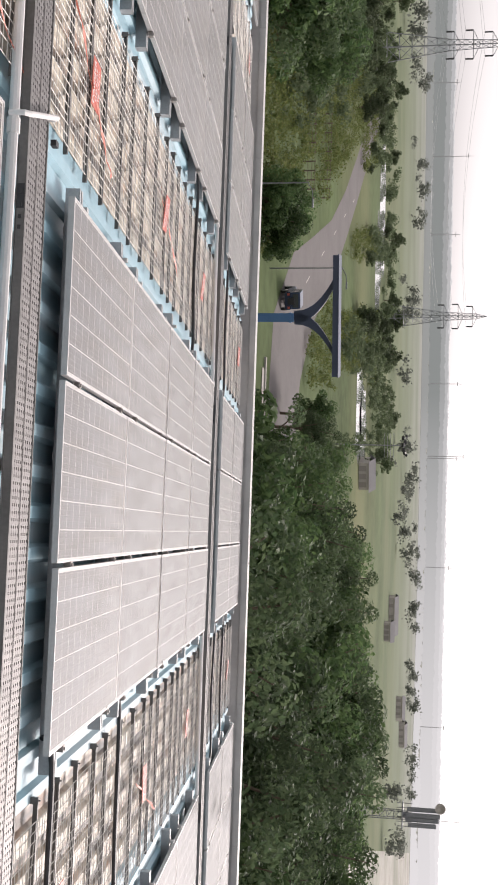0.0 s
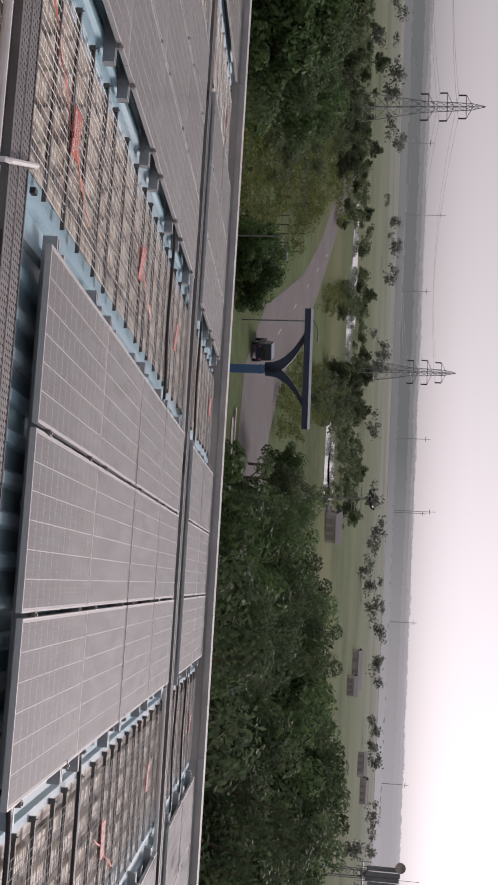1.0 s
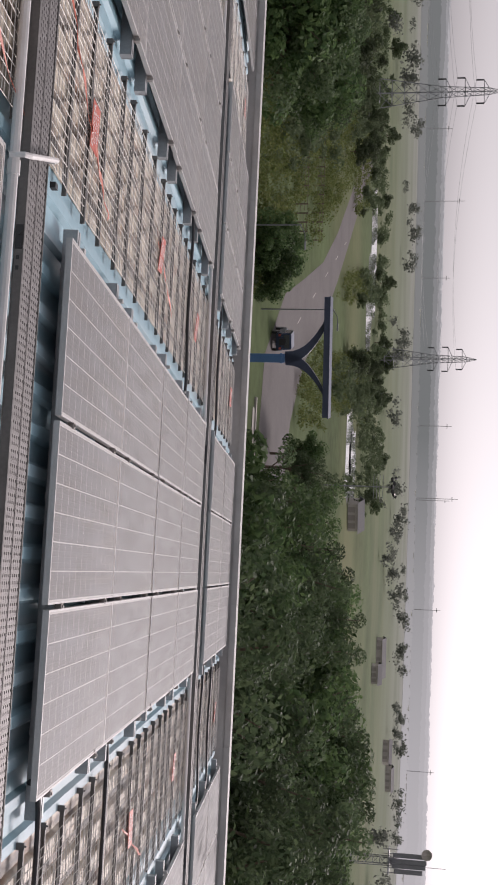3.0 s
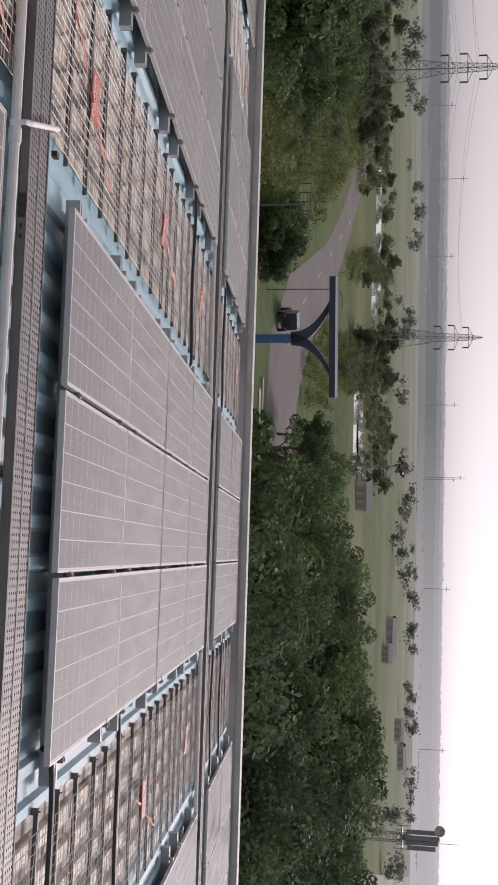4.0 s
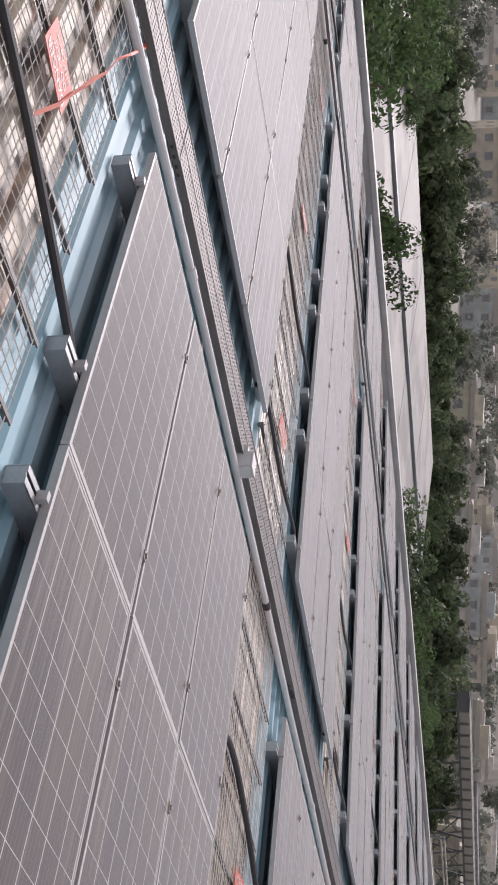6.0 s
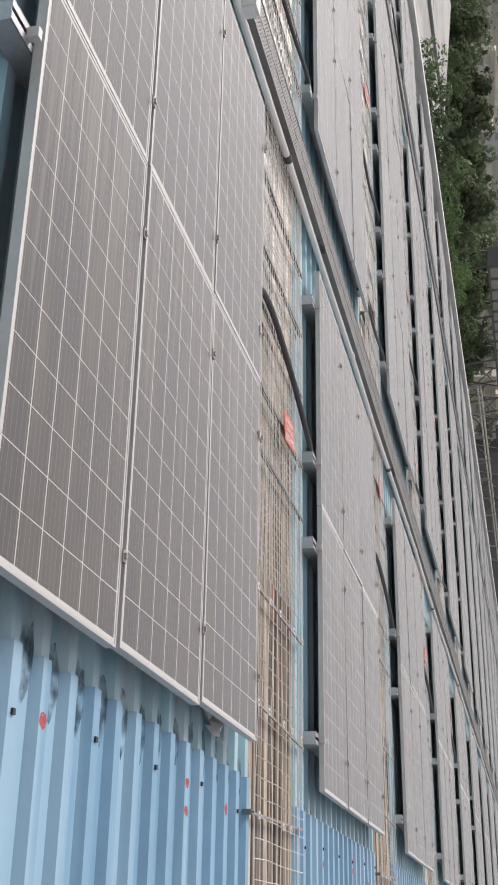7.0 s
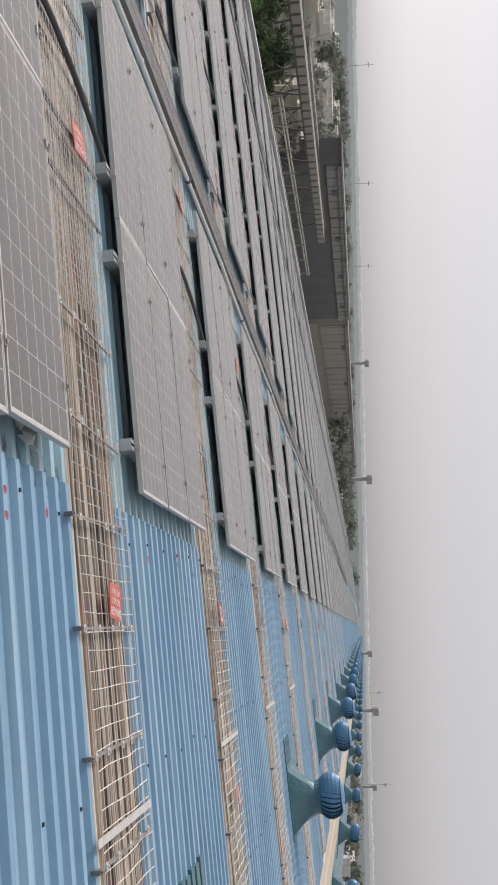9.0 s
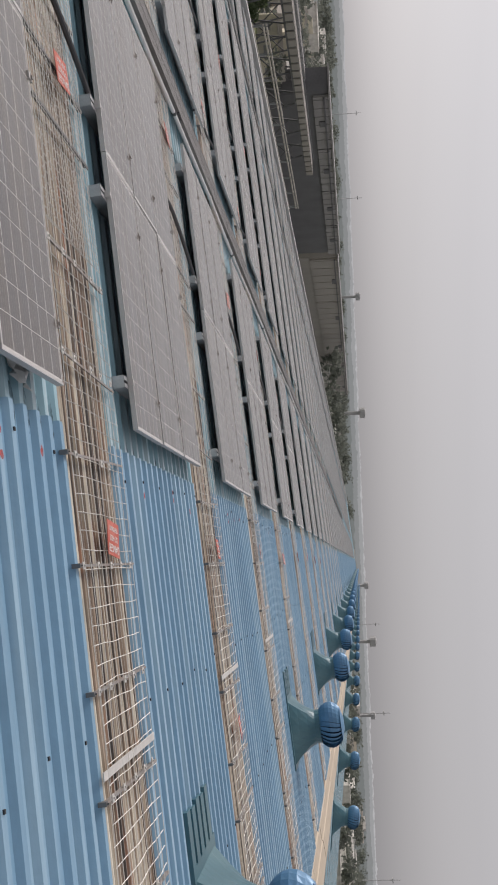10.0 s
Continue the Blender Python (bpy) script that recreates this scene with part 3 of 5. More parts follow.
# ---- parapet with grey metal coping, end walls ----
EAVE_Y0, EAVE_Y1 = n0 * STRIP, Y1
bm = bmesh.new()
box(bm, -14.15, -13.75, EAVE_Y0, EAVE_Y1, -1.2, 0.085)
box(bm, -13.75, -13.35, EAVE_Y0, EAVE_Y1, -0.40, -0.36)
parapet = part("parapet", bm, M_GREY, None, "", RM)
tagged(parapet, "grey metal clad parapet and gutter along the eave", "parapet", "", "structure")
CAP_ME = mesh_of("coping", boxes((-14.18, -13.72, 0.004, 2.396, 0.087, 0.102), (-13.735, -13.72, 0.004, 2.396, 0.0, 0.087)), M_GREY)
for i in range(120):
    part("coping", CAP_ME, None, parapet, "", Matrix.Translation((0, -12 + i * 2.4, 0)))
bm = bmesh.new()
c5, s5 = math.cos(radians(SLOPE)), math.sin(radians(SLOPE))
box(bm, -14.1, -13.9, EAVE_Y0, EAVE_Y1, GROUND_Z, -2.2)
wall_west = part("wall_west", bm, M_GREY)
tagged(wall_west, "grey clad side wall of the long shed", "wall", "", "structure")
bm = bmesh.new()
RZ = RIDGE_X * s5 + SHEET_Z - 0.3
for yy in (EAVE_Y0, EAVE_Y1 - 0.2):
    vs = [(-14, GROUND_Z), (38, GROUND_Z), (38, -1.8), (RIDGE_X * c5, RZ), (-14, -1.8)]
    a = [bm.verts.new((x, yy, z)) for x, z in vs]
    b = [bm.verts.new((x, yy + 0.2, z)) for x, z in vs]
    bm.faces.new(a)
    bm.faces.new(b[::-1])
    for i in range(5):
        bm.faces.new((a[i], b[i], b[(i + 1) % 5], a[(i + 1) % 5]))
gable = part("wall_gable", bm, M_GREY)
tagged(gable, "grey clad end walls of the long shed", "wall", "", "structure")
part_e = part("wall_east", boxes((37.8, 38, EAVE_Y0, EAVE_Y1, GROUND_Z, -2.0)), M_GREY)
tagged(part_e, "grey clad wall on the far side of the shed", "wall", "", "structure")

# ---- ridge cap and far slope ----
RM2 = Matrix.Translation(RM @ Vector((RIDGE_X, 0, 0))) @ pose(0, 0, 0, 0, SLOPE, 0)
for k in range(n0, n1, 1):
    ya = k * STRIP
    far = part("roof_sheet", ribbed(ya, ya + STRIP - 0.8, 0.0, 26.0), M_AQUA, None, "", RM2)
    tagged(far, "pale aqua corrugated roof sheet beyond the ridge", "roof", "roof sheets", "structure")
    farsky = part("skylight_sheet", ribbed(ya + STRIP - 0.8, ya + STRIP, 0.4, 26.0), M_FIBRE, None, "", RM2)
    tagged(farsky, "brown translucent skylight sheet beyond the ridge", "skylight", "skylights", "structure")
bm = bmesh.new()
RIDGE_LEN = 3.0
prof = [(-0.62, SHEET_Z + 0.02), (-0.60, SHEET_Z + 0.05), (-0.36, SHEET_Z + 0.062), (-0.34, SHEET_Z + 0.08), (0.0, SHEET_Z + 0.10)]
a, b = [], []
for x, z in prof:
    p = RM @ Vector((RIDGE_X + x, 0, z))
    a.append(p)
for x, z in prof[-2::-1]:
    p = RM2 @ Vector((-x, 0, z))
    a.append(p)
va = [bm.verts.new((p.x, 0.005, p.z)) for p in a]
vb = [bm.verts.new((p.x, RIDGE_LEN - 0.005, p.z)) for p in a]
vc = [bm.verts.new((p.x, 0.005, p.z - 0.01)) for p in a]
for i in range(len(a) - 1):
    bm.faces.new((va[i], vb[i], vb[i + 1], va[i + 1]))
    bm.faces.new((va[i], va[i + 1], vc[i + 1], vc[i]))
RIDGE_ME = mesh_of("ridge_cap", bm, M_RIDGE)
ridge = thing("ridge_cap", "cream painted metal ridge capping along the roof", "ridge cap", None, "", "structure")
for i in range(int((Y1 - EAVE_Y0) / RIDGE_LEN)):
    part("cap_sheet", RIDGE_ME, None, ridge, "", Matrix.Translation((0, EAVE_Y0 + i * RIDGE_LEN, 0)) @ pose(0, 0, random.uniform(0, 0.006)))

# ---- turbine ventilators ----
def ventilator():
    v = thing("roof_ventilator", "teal cone roof ventilator with blue spinning turbine head", "ventilator", None, "roof ventilators")
    bm = bmesh.new()
    h, n = 0.38, 24
    low = []
    for i in range(n):
        a = 2 * math.pi * i / n
        s = 0.5 / max(abs(math.cos(a)), abs(math.sin(a)))
        low.append(bm.verts.new((math.cos(a) * s, math.sin(a) * s, 0.02 + math.cos(a) * s * 0.0)))
    for frac in (0.35, 0.7, 1.0):
        ring = []
        for i in range(n):
            a = 2 * math.pi * i / n
            s = 0.5 / max(abs(math.cos(a)), abs(math.sin(a)))
            r = s * (1 - frac) ** 1.25 + 0.27 * (1 - (1 - frac) ** 1.25)
            ring.append(bm.verts.new((math.cos(a) * r, math.sin(a) * r, 0.02 + h * frac)))
        for i in range(n):
            bm.faces.new((low[i], low[(i + 1) % n], ring[(i + 1) % n], ring[i]))
        low = ring
    part("cone", bm, M_TEAL, v, "dark teal painted skirt cone")
    bm = bmesh.new()
    box(bm, -0.58, 0.58, -0.56, 0.56, -0.01, 0.03)
    part("base_plate", bm, M_TEAL, v)
    bm = bmesh.new()
    for i in range(5):
        box(bm, -0.98 + 0.02 * (i % 2), -0.58, -0.5 + 0.22 * i - 0.06, -0.5 + 0.22 * i + 0.08, -0.02, 0.03)
    part("closure_flashing", bm, M_TEAL, v, "toothed flashing over the roof ribs")
    bm = bmesh.new()
    tube(bm, [(0, 0, 0.39), (0, 0, 0.48)], 0.27, 20)
    part("neck", bm, M_TEAL, v)
    # turbine head: curved vanes round a drum
    bm = bmesh.new()
    nv = 26
    rims = []
    for i in range(nv):
        a0 = 2 * math.pi * i / nv
        prev = None
        for j in range(7):
            u = j / 6
            r = 0.26 + 0.11 * math.sin(math.pi * u) ** 0.8
            z = 0.46 + 0.36 * u
            pa = a0 + 0.25 * u
            o = bm.verts.new((math.cos(pa) * r, math.sin(pa) * r, z))
            q = bm.verts.new((math.cos(pa + 0.215) * (r - 0.03), math.sin(pa + 0.215) * (r - 0.03), z))
            if prev:
                bm.faces.new((prev[0], prev[1], q, o))
            else:
                rims.append([o, q])
            prev = (o, q)
        rims[-1] += prev
    for r0, r1 in zip(rims, rims[1:] + rims[:1]):      # rim bands hold the vanes together
        bm.faces.new((r0[1], r0[0], r1[0]))
        bm.faces.new((r0[3], r0[2], r1[2]))
    head = part("turbine", bm, M_VENT, v, "blue turbine head of curved vanes")
    bm = bmesh.new()
    tube(bm, [(0, 0, 0.48), (0, 0, 0.80)], 0.22, 16)
    part("drum", bm, M_BLACK, head)
    bm = bmesh.new()
    tube(bm, [(0, 0, 0.815), (0, 0, 0.835), (0, 0, 0.86)], 0.27, 18, 0.1)
    part("cap", bm, M_VENT, head)
    return v


vent = ventilator()
VX = 8.95
first = True
far_vents = []
for i in range(-2, 38):
    y = 11.25 + i * 10.3
    if y > Y1 - 4:
        break
    if y > 175:
        far_vents += [Matrix.Translation(RM @ Vector((VX, y, SHEET_Z + 0.03))) @ pose(0, 0, 0, 0, -SLOPE, 0), RM2 @ Matrix.Translation((2.3, y + 7.5, SHEET_Z + 0.03))]
        continue
    m = Matrix.Translation(RM @ Vector((VX, y, SHEET_Z + 0.03))) @ pose(0, 0, 0, 0, -SLOPE, random.uniform(0, 1))
    if first:
        vent.matrix_basis = m
        first = False
    else:
        copy_thing(vent, m)
    copy_thing(vent, RM2 @ Matrix.Translation((2.3, y + 7.5, SHEET_Z + 0.03)) @ pose(0, 0, 0, 0, 0, 180))

rest = thing("roof_ventilator_row", "far row of teal turbine ventilators along the ridge", "ventilators", None, "", "stuff")
for c in vent.children_recursive:
    if c.name.split(".")[0] in ("cone", "turbine", "base_plate"):
        part(c.name.split(".")[0], joined("ventilators", [(c.data, m) for m in far_vents], c.data.materials[0]), None, rest)

# ---- skylight guards: wire mesh on flat bars ----
def wire_mesh(length, width, step_x, step_y, thick=0.0027):
    vs, fs = [], []
    rn = random.Random(5)

    def wire(p, q, r):
        d = (Vector(q) - Vector(p)).normalized()
        s = Vector((0, 0, 1)).cross(d) * r
        up = Vector((0, 0, r * 1.4))
        o = len(vs)
        for c in (Vector(p), Vector(q)):
            vs.extend([tuple(c + s), tuple(c - s), tuple(c + up)])
        fs.extend([(o, o + 1, o + 4, o + 3), (o + 1, o + 2, o + 5, o + 4), (o + 2, o, o + 3, o + 5)])

    x = 0.0
    while x <= length:
        zs = [0.005 * math.sin(3.1 * x + 2 * j) + rn.uniform(-0.006, 0.006) for j in range(6)]
        ys = [width * j / 5 for j in range(6)]
        xs = [x + rn.uniform(-0.006, 0.006) for j in range(6)]
        for j in range(5):
            wire((xs[j], ys[j], zs[j]), (xs[j + 1], ys[j + 1], zs[j + 1]), thick)
        x += step_x
    y = 0.0
    while y <= width + 0.001:
        n = int(length / 0.4)
        prev = None
        for j in range(n + 1):
            p = (length * j / n, y + rn.uniform(-0.008, 0.008), 0.005 * math.sin(3.1 * length * j / n + 10 * y / width) + rn.uniform(-0.004, 0.004))
            if prev:
                wire(prev, p, thick)
            prev = p
        y += step_y
    me = bpy.data.meshes.new("wire_mesh")
    me.from_pydata(vs, [], fs)
    me.materials.append(M_WIRE)
    return me


GX0, GX1 = -13.1, 11.1
GXM = 4.3                     # finer mesh below, coarser above
MESH_LOW = wire_mesh(GXM - GX0, SKY1 - SKY0, 0.058, 0.058, 0.0024)
MESH_HIGH = wire_mesh(GX1 - GXM, SKY1 - SKY0, 0.102, 0.128, 0.0026)
BAR_ME = mesh_of("cross_bar", boxes((-0.007, 0.007, -0.10, SKY1 - SKY0 + 0.04, -0.004, 0.002), (-0.007, -0.005, -0.10, SKY1 - SKY0 + 0.04, -0.02, -0.004)), M_BAR)
BARLOW_ME = mesh_of("cross_bar", boxes((-0.011, 0.011, -0.10, SKY1 - SKY0 + 0.04, -0.004, 0.003), (-0.011, -0.008, -0.10, SKY1 - SKY0 + 0.04, -0.028, -0.004)), M_TRAYDARK)
CLIP_ME = mesh_of("clip", boxes((-0.012, 0.012, -0.018, 0.018, -0.04, 0.006), (-0.004, 0.004, -0.004, 0.004, 0.006, 0.016)), M_TRAYDARK)
BRACKET_ME = mesh_of("bracket", boxes((-0.02, 0.02, -0.022, 0.022, 0.002, 0.007), (-0.006, 0.006, -0.006, 0.006, 0.007, 0.016)), M_CLIPPALE)
BIGBAR_ME = mesh_of("flat_bar", boxes((-0.022, 0.022, -0.10, SKY1 - SKY0 + 0.04, -0.002, 0.004)), M_CLIPPALE)
guard = thing("skylight_guard", "sagging rusty wire mesh on flat bars over a skylight", "wire guard", roof_at(0, 0), "skylight guards")
part("wire_mesh", MESH_LOW, None, guard, "", Matrix.Translation((GX0, 0, 0)))["kind"] = "stuff"
part("wire_mesh", MESH_HIGH, None, guard, "", Matrix.Translation((GXM, 0, 0)))["kind"] = "stuff"
rn = random.Random(11)
BAR_AT = []
x = GX0 + 0.2
while x < 3.9:
    BAR_AT.append(x)
    x += rn.choice((0.42, 0.5, 0.58))
BAR_AT += [4.42, 5.05, 5.62, 6.22, 6.88, 7.43, 8.10, 8.62, 9.35, 9.52, 10.2, 10.8]
for x in BAR_AT:
    low = x < 3.9
    part("cross_bar", BARLOW_ME if low else BAR_ME, None, guard, "dark flat steel bar" if low else "dull flat steel bar", Matrix.Translation((x, 0, 0)) @ pose(0, 0, 0, 0, 0, rn.uniform(-1.8, 1.8)))
    part("clip", CLIP_ME, None, guard, "dark bolt clip", Matrix.Translation((x, -0.10, 0)))
    if not low:
        for j in range(5):
            if rn.random() < 0.85:
                part("bracket", BRACKET_ME, None, guard, "pale bolted bracket", Matrix.Translation((x, 0.02 + 0.3 * j + rn.uniform(-0.06, 0.06), 0)))
part("flat_bar", BIGBAR_ME, None, guard, "pale galvanised flat bar", Matrix.Translation((7.30, 0, 0)))
for k in range(-2, 5):
    m = roof_at(0, k * STRIP + SKY0, -0.085)
    if k == -2:
        guard.matrix_basis = m
    else:
        copy_thing(guard, m)
BARS_ME = joined("cross_bars", [(BAR_ME, Matrix.Translation((GX0 + 0.2 + 0.55 * i, 0, 0))) for i in range(44)], M_BAR)
for k in range(5, 16):
    g = thing("skylight_guard", "wire mesh on flat bars over a far skylight", "wire guard", roof_at(0, k * STRIP + SKY0, -0.085), "skylight guards")
    part("wire_mesh", MESH_LOW, None, g, "", Matrix.Translation((GX0, 0, 0)))["kind"] = "stuff"
    part("wire_mesh", MESH_HIGH, None, g, "", Matrix.Translation((GXM, 0, 0)))["kind"] = "stuff"
    part("bar_set", BARS_ME, None, g)["kind"] = "stuff"

# ---- cable trays and conduits along the roof ----
def cable_tray(x0, x1, z, y0, y1, pipe_x):
    tray = thing("cable_tray", "galvanised perforated cable tray with lid running along the roof", "cable tray", RM.copy(), "cable trays")
    seg = 5.0
    side = mesh_of("tray_side", boxes((-0.002, 0.002, 0, seg, -0.045, 0), (-0.002, 0.014, 0, seg, -0.002, 0.0)), M_TRAYDARK)
    wdt = x1 - x0
    # lid with round holes as a grid of webs
    bm = bmesh.new()
    nx = max(4, int(wdt / 0.034))
    ny = int(seg / 0.034)
    px, py = wdt / nx, seg / ny
    hole = 0.42
    for half in (0,):
        for i in range(nx):
            xa = x0 + i * px
            if i == nx // 2:
                box(bm, xa, xa + px * 0.25, 0, seg, z - 0.004, z + 0.003)
            box(bm, xa, xa + px * (1 - hole), 0, seg, z - 0.003, z)
        for j in range(ny):
            box(bm, x0, x1, j * py, j * py + py * (1 - hole), z - 0.0035, z - 0.0005)
    lid = mesh_of("lid", bm, M_TRAY)
    bottom = mesh_of("tray_floor", boxes((x0, x1, 0, seg, z - 0.048, z - 0.045)), M_TRAYDARK)
    n = int((y1 - y0) / seg)
    for i in range(n):
        y = y0 + i * seg
        jog = Matrix.Translation((random.uniform(-0.008, 0.008), y, random.uniform(-0.004, 0.004)))
        part("tray_lid", lid, None, tray, "", jog)
        part("tray_floor", bottom, None, tray, "", jog)
        for xs in (x0, x1):
            part("tray_side", side, None, tray, "", jog @ Matrix.Translation((xs, 0, z + 0.004)))
    splice = mesh_of("splice_plate", boxes((-0.006, 0.006, -0.12, 0.12, -0.042, -0.006), (-0.011, 0.011, -0.09, -0.07, -0.032, -0.016), (-0.011, 0.011, -0.03, -0.01, -0.032, -0.016), (-0.011, 0.011, 0.03, 0.05, -0.032, -0.016), (-0.011, 0.011, 0.08, 0.1, -0.032, -0.016)), M_BLACK)
    foot = mesh_of("support_channel", boxes((x0 - 0.12, max(x1, pipe_x) + 0.1, -0.025, 0.025, z - 0.12, z - 0.079)), M_RAIL)
    for i in range(min(n, 13)):
        y = y0 + i * seg
        for xs in (x0, x1):
            part("splice_plate", splice, None, tray, "dark bolted splice plate", Matrix.Translation((xs, y, z)))
        part("support_channel", foot, None, tray, "", Matrix.Translation((0, y + 1.2, 0)))
    return tray


cable_tray(0.57, 0.92, -0.015, -9.65, 150.0, 1.05)
cable_tray(-8.72, -8.37, -0.015, -9.65, 150.0, -8.1)


def conduit(x, z, y0, y1, r):
    c = thing("conduit_pipe", "grey plastic conduit pipe running beside the cable tray", "pipe", RM.copy(), "conduit pipes")
    seg = 3.0
    rn = random.Random(int(x * 10))
    prev = (x, y0, z)
    n = int((y1 - y0) / seg)
    for i in range(n):
        bm = bmesh.new()
        nxt = (x + rn.uniform(-0.035, 0.035), y0 + (i + 1) * seg, z + rn.uniform(-0.01, 0.01))
        mid = tuple((a + b) / 2 + o for a, b, o in zip(prev, nxt, (rn.uniform(-0.01, 0.01), 0, rn.uniform(-0.008, 0.0))))
        tube(bm, [prev, mid, nxt], r, 10)
        part("pipe_length", bm, M_PIPE, c)
        bm = bmesh.new()
        tube(bm, [(nxt[0], nxt[1] - 0.035, nxt[2]), (nxt[0], nxt[1] + 0.035, nxt[2])], r * 1.28, 10)
        part("coupling", bm, M_BLACK if i % 2 else M_PIPE, c)
        prev = nxt


conduit(1.05, -0.05, -9.0, 90.0, 0.024)
conduit(-8.10, -0.05, -9.0, 90.0, 0.024)

# ---- junction box, strap, cables ----
jb = thing("junction_box", "grey plastic junction box fixed beside the cable tray", "junction box", roof_at(0.98, 7.6, 0.0))
bm = boxes((-0.075, 0.075, -0.06, 0.06, -0.08, 0.05))
bmesh.ops.bevel(bm, geom=list(bm.edges), offset=0.01, segments=2, affect="EDGES")
part("body", bm, M_PIPE, jb)
part("lid", boxes((-0.07, 0.07, -0.055, 0.055, 0.051, 0.06)), M_PIPE, jb)
part("gland", boxes((-0.16, -0.075, -0.02, 0.02, -0.03, 0.01)), M_WHITE, jb, "pale cable gland")
st = thing("pipe_strap", "pale U shaped strap across pipe and cable tray", "strap", roof_at(0.78, -0.10, 0.01))
bm = bmesh.new()
tube(bm, [(0.36, 0.07, -0.06), (0.36, 0.07, 0.012), (0.33, 0.065, 0.026), (-0.17, -0.10, 0.026), (-0.2, -0.105, 0.01), (-0.2, -0.105, -0.06)], 0.014, 8)
part("band", bm, M_WHITE, st)
part("bolt", boxes((-0.29, -0.24, -0.015, 0.015, -0.02, 0.01)), M_BLACK, st)


def cable(points, r=0.017, label="black cable sagging between solar panel blocks"):
    """A smooth bundle through a few points on the roof."""
    pts = [Vector(p) for p in points]
    fine = []
    for i in range(len(pts) - 1):
        p0, p1, p2, p3 = pts[max(i - 1, 0)], pts[i], pts[i + 1], pts[min(i + 2, len(pts) - 1)]
        for s in range(6):
            u = s / 6
            fine.append(0.5 * ((2 * p1) + (p2 - p0) * u + (2 * p0 - 5 * p1 + 4 * p2 - p3) * u * u + (3 * p1 - p0 - 3 * p2 + p3) * u ** 3))
    fine.append(pts[-1])
    bm = bmesh.new()
    tube(bm, fine, r, 8)
    ob = part("cable", bm, M_BLACK, None, "", RM)
    tagged(ob, label, "cable", "roof cables")


for k in range(-1, 8):
    y0, y1 = k * STRIP + 3.0, (k + 1) * STRIP + 0.15
    rn = random.Random(40 + k)
    for cx in (-5.85, -9.6) if k == -1 else (-0.28, -2.35, -9.6, -10.9):
        cable([(cx, y0, -0.11), (cx + 0.02, y0 + 0.15, -0.04), (cx - 0.03, (y0 + y1) / 2, -0.05 + rn.uniform(-0.01, 0.01)), (cx - 0.13, y1 - 0.3, -0.05), (cx - 0.16, y1, -0.1)])
    cable([(2.75, y0 - 0.1, -0.11), (2.6, y0 + 0.3, -0.05), (2.7, y0 + 1.0, -0.045), (2.95, y1 - 0.25, -0.06), (3.0, y1 + 0.1, -0.1)], 0.02)

# ---- warning signs and tape ----
def text_mesh(body, size):
    cu = bpy.data.curves.new("lettering", "FONT")
    cu.body, cu.size, cu.align_x, cu.align_y, cu.extrude = body, size, "CENTER", "CENTER", 0.0006
    tmp = bpy.data.objects.new("lettering", cu)
    me = bpy.data.meshes.new_from_object(tmp)
    bpy.data.objects.remove(tmp)
    me.materials.append(M_WHITE)
    return me


PLATE_ME = mesh_of("plate", boxes((-0.15, 0.15, -0.1, 0.1, -0.002, 0.002)), M_RED)
LINES = [("DANGER", 0.066, 0.055), ("DO NOT", 0.05, -0.005), ("STEP ON IT", 0.042, -0.06)]
sign = thing("warning_sign", "faded red plate with white danger lettering tied to mesh", "sign", None, "warning signs")
part("plate", PLATE_ME, None, sign)
for body, size, yy in LINES:
    part("lettering", text_mesh(body, size), None, sign, "", Matrix.Translation((0, yy, 0.003)))
spots = []
for k in range(-2, 9):
    rn = random.Random(k + 70)
    for sx in SIGN_X:
        if sx > 7 and k != 2:
            continue
        if sx == 2.3:
            sx = {1: 3.09, 2: 1.6}.get(k, 2.3)
        spots.append((sx + rn.uniform(-0.08, 0.08), k * STRIP + SKY0 + 0.62 + rn.uniform(-0.12, 0.12), rn.uniform(-6, 6)))
for i, (sx, sy, ang) in enumerate(spots):
    m = roof_at(sx, sy, -0.055) @ pose(0, 0, 0, random.uniform(-4, 4), random.uniform(-6, 2), -90 + ang)
    if i == 0:
        sign.matrix_basis = m
    else:
        copy_thing(sign, m)
for k in range(-2, 1):
    rn = random.Random(k + 90)
    for (xa, ya), (xb, yb) in (((2.6, 0.75), (0.72, 1.35)), ((0.2, 0.25), (-0.55, 0.75)), ((-0.55, 0.75), (-1.3, 1.1)), ((1.0, 0.1), (2.4, 0.5)), ((-3.4, 0.5), (-4.6, 1.0))):
        bm = bmesh.new()
        p = [Vector((xa + (xb - xa) * j / 8, k * STRIP + SKY0 + ya + (yb - ya) * j / 8 + rn.uniform(-0.02, 0.02), -0.06 + rn.uniform(-0.006, 0.012))) for j in range(9)]
        prev = None
        for a in p:
            tw = Vector((rn.uniform(-0.006, 0.006), 0.009, rn.uniform(-0.006, 0.006)))
            cur = [bm.verts.new(v) for v in (a - tw, a + tw, a + tw - Vector((0, 0, 0.0015)), a - tw - Vector((0, 0, 0.0015)))]
            if prev:
                for c in range(4):
                    bm.faces.new((prev[c], prev[(c + 1) % 4], cur[(c + 1) % 4], cur[c]))
            prev = cur
        tp = part("barrier_tape", bm, M_TAPE, None, "", RM)
        tagged(tp, "strip of faded red barrier tape tied over mesh", "tape", "barrier tapes")

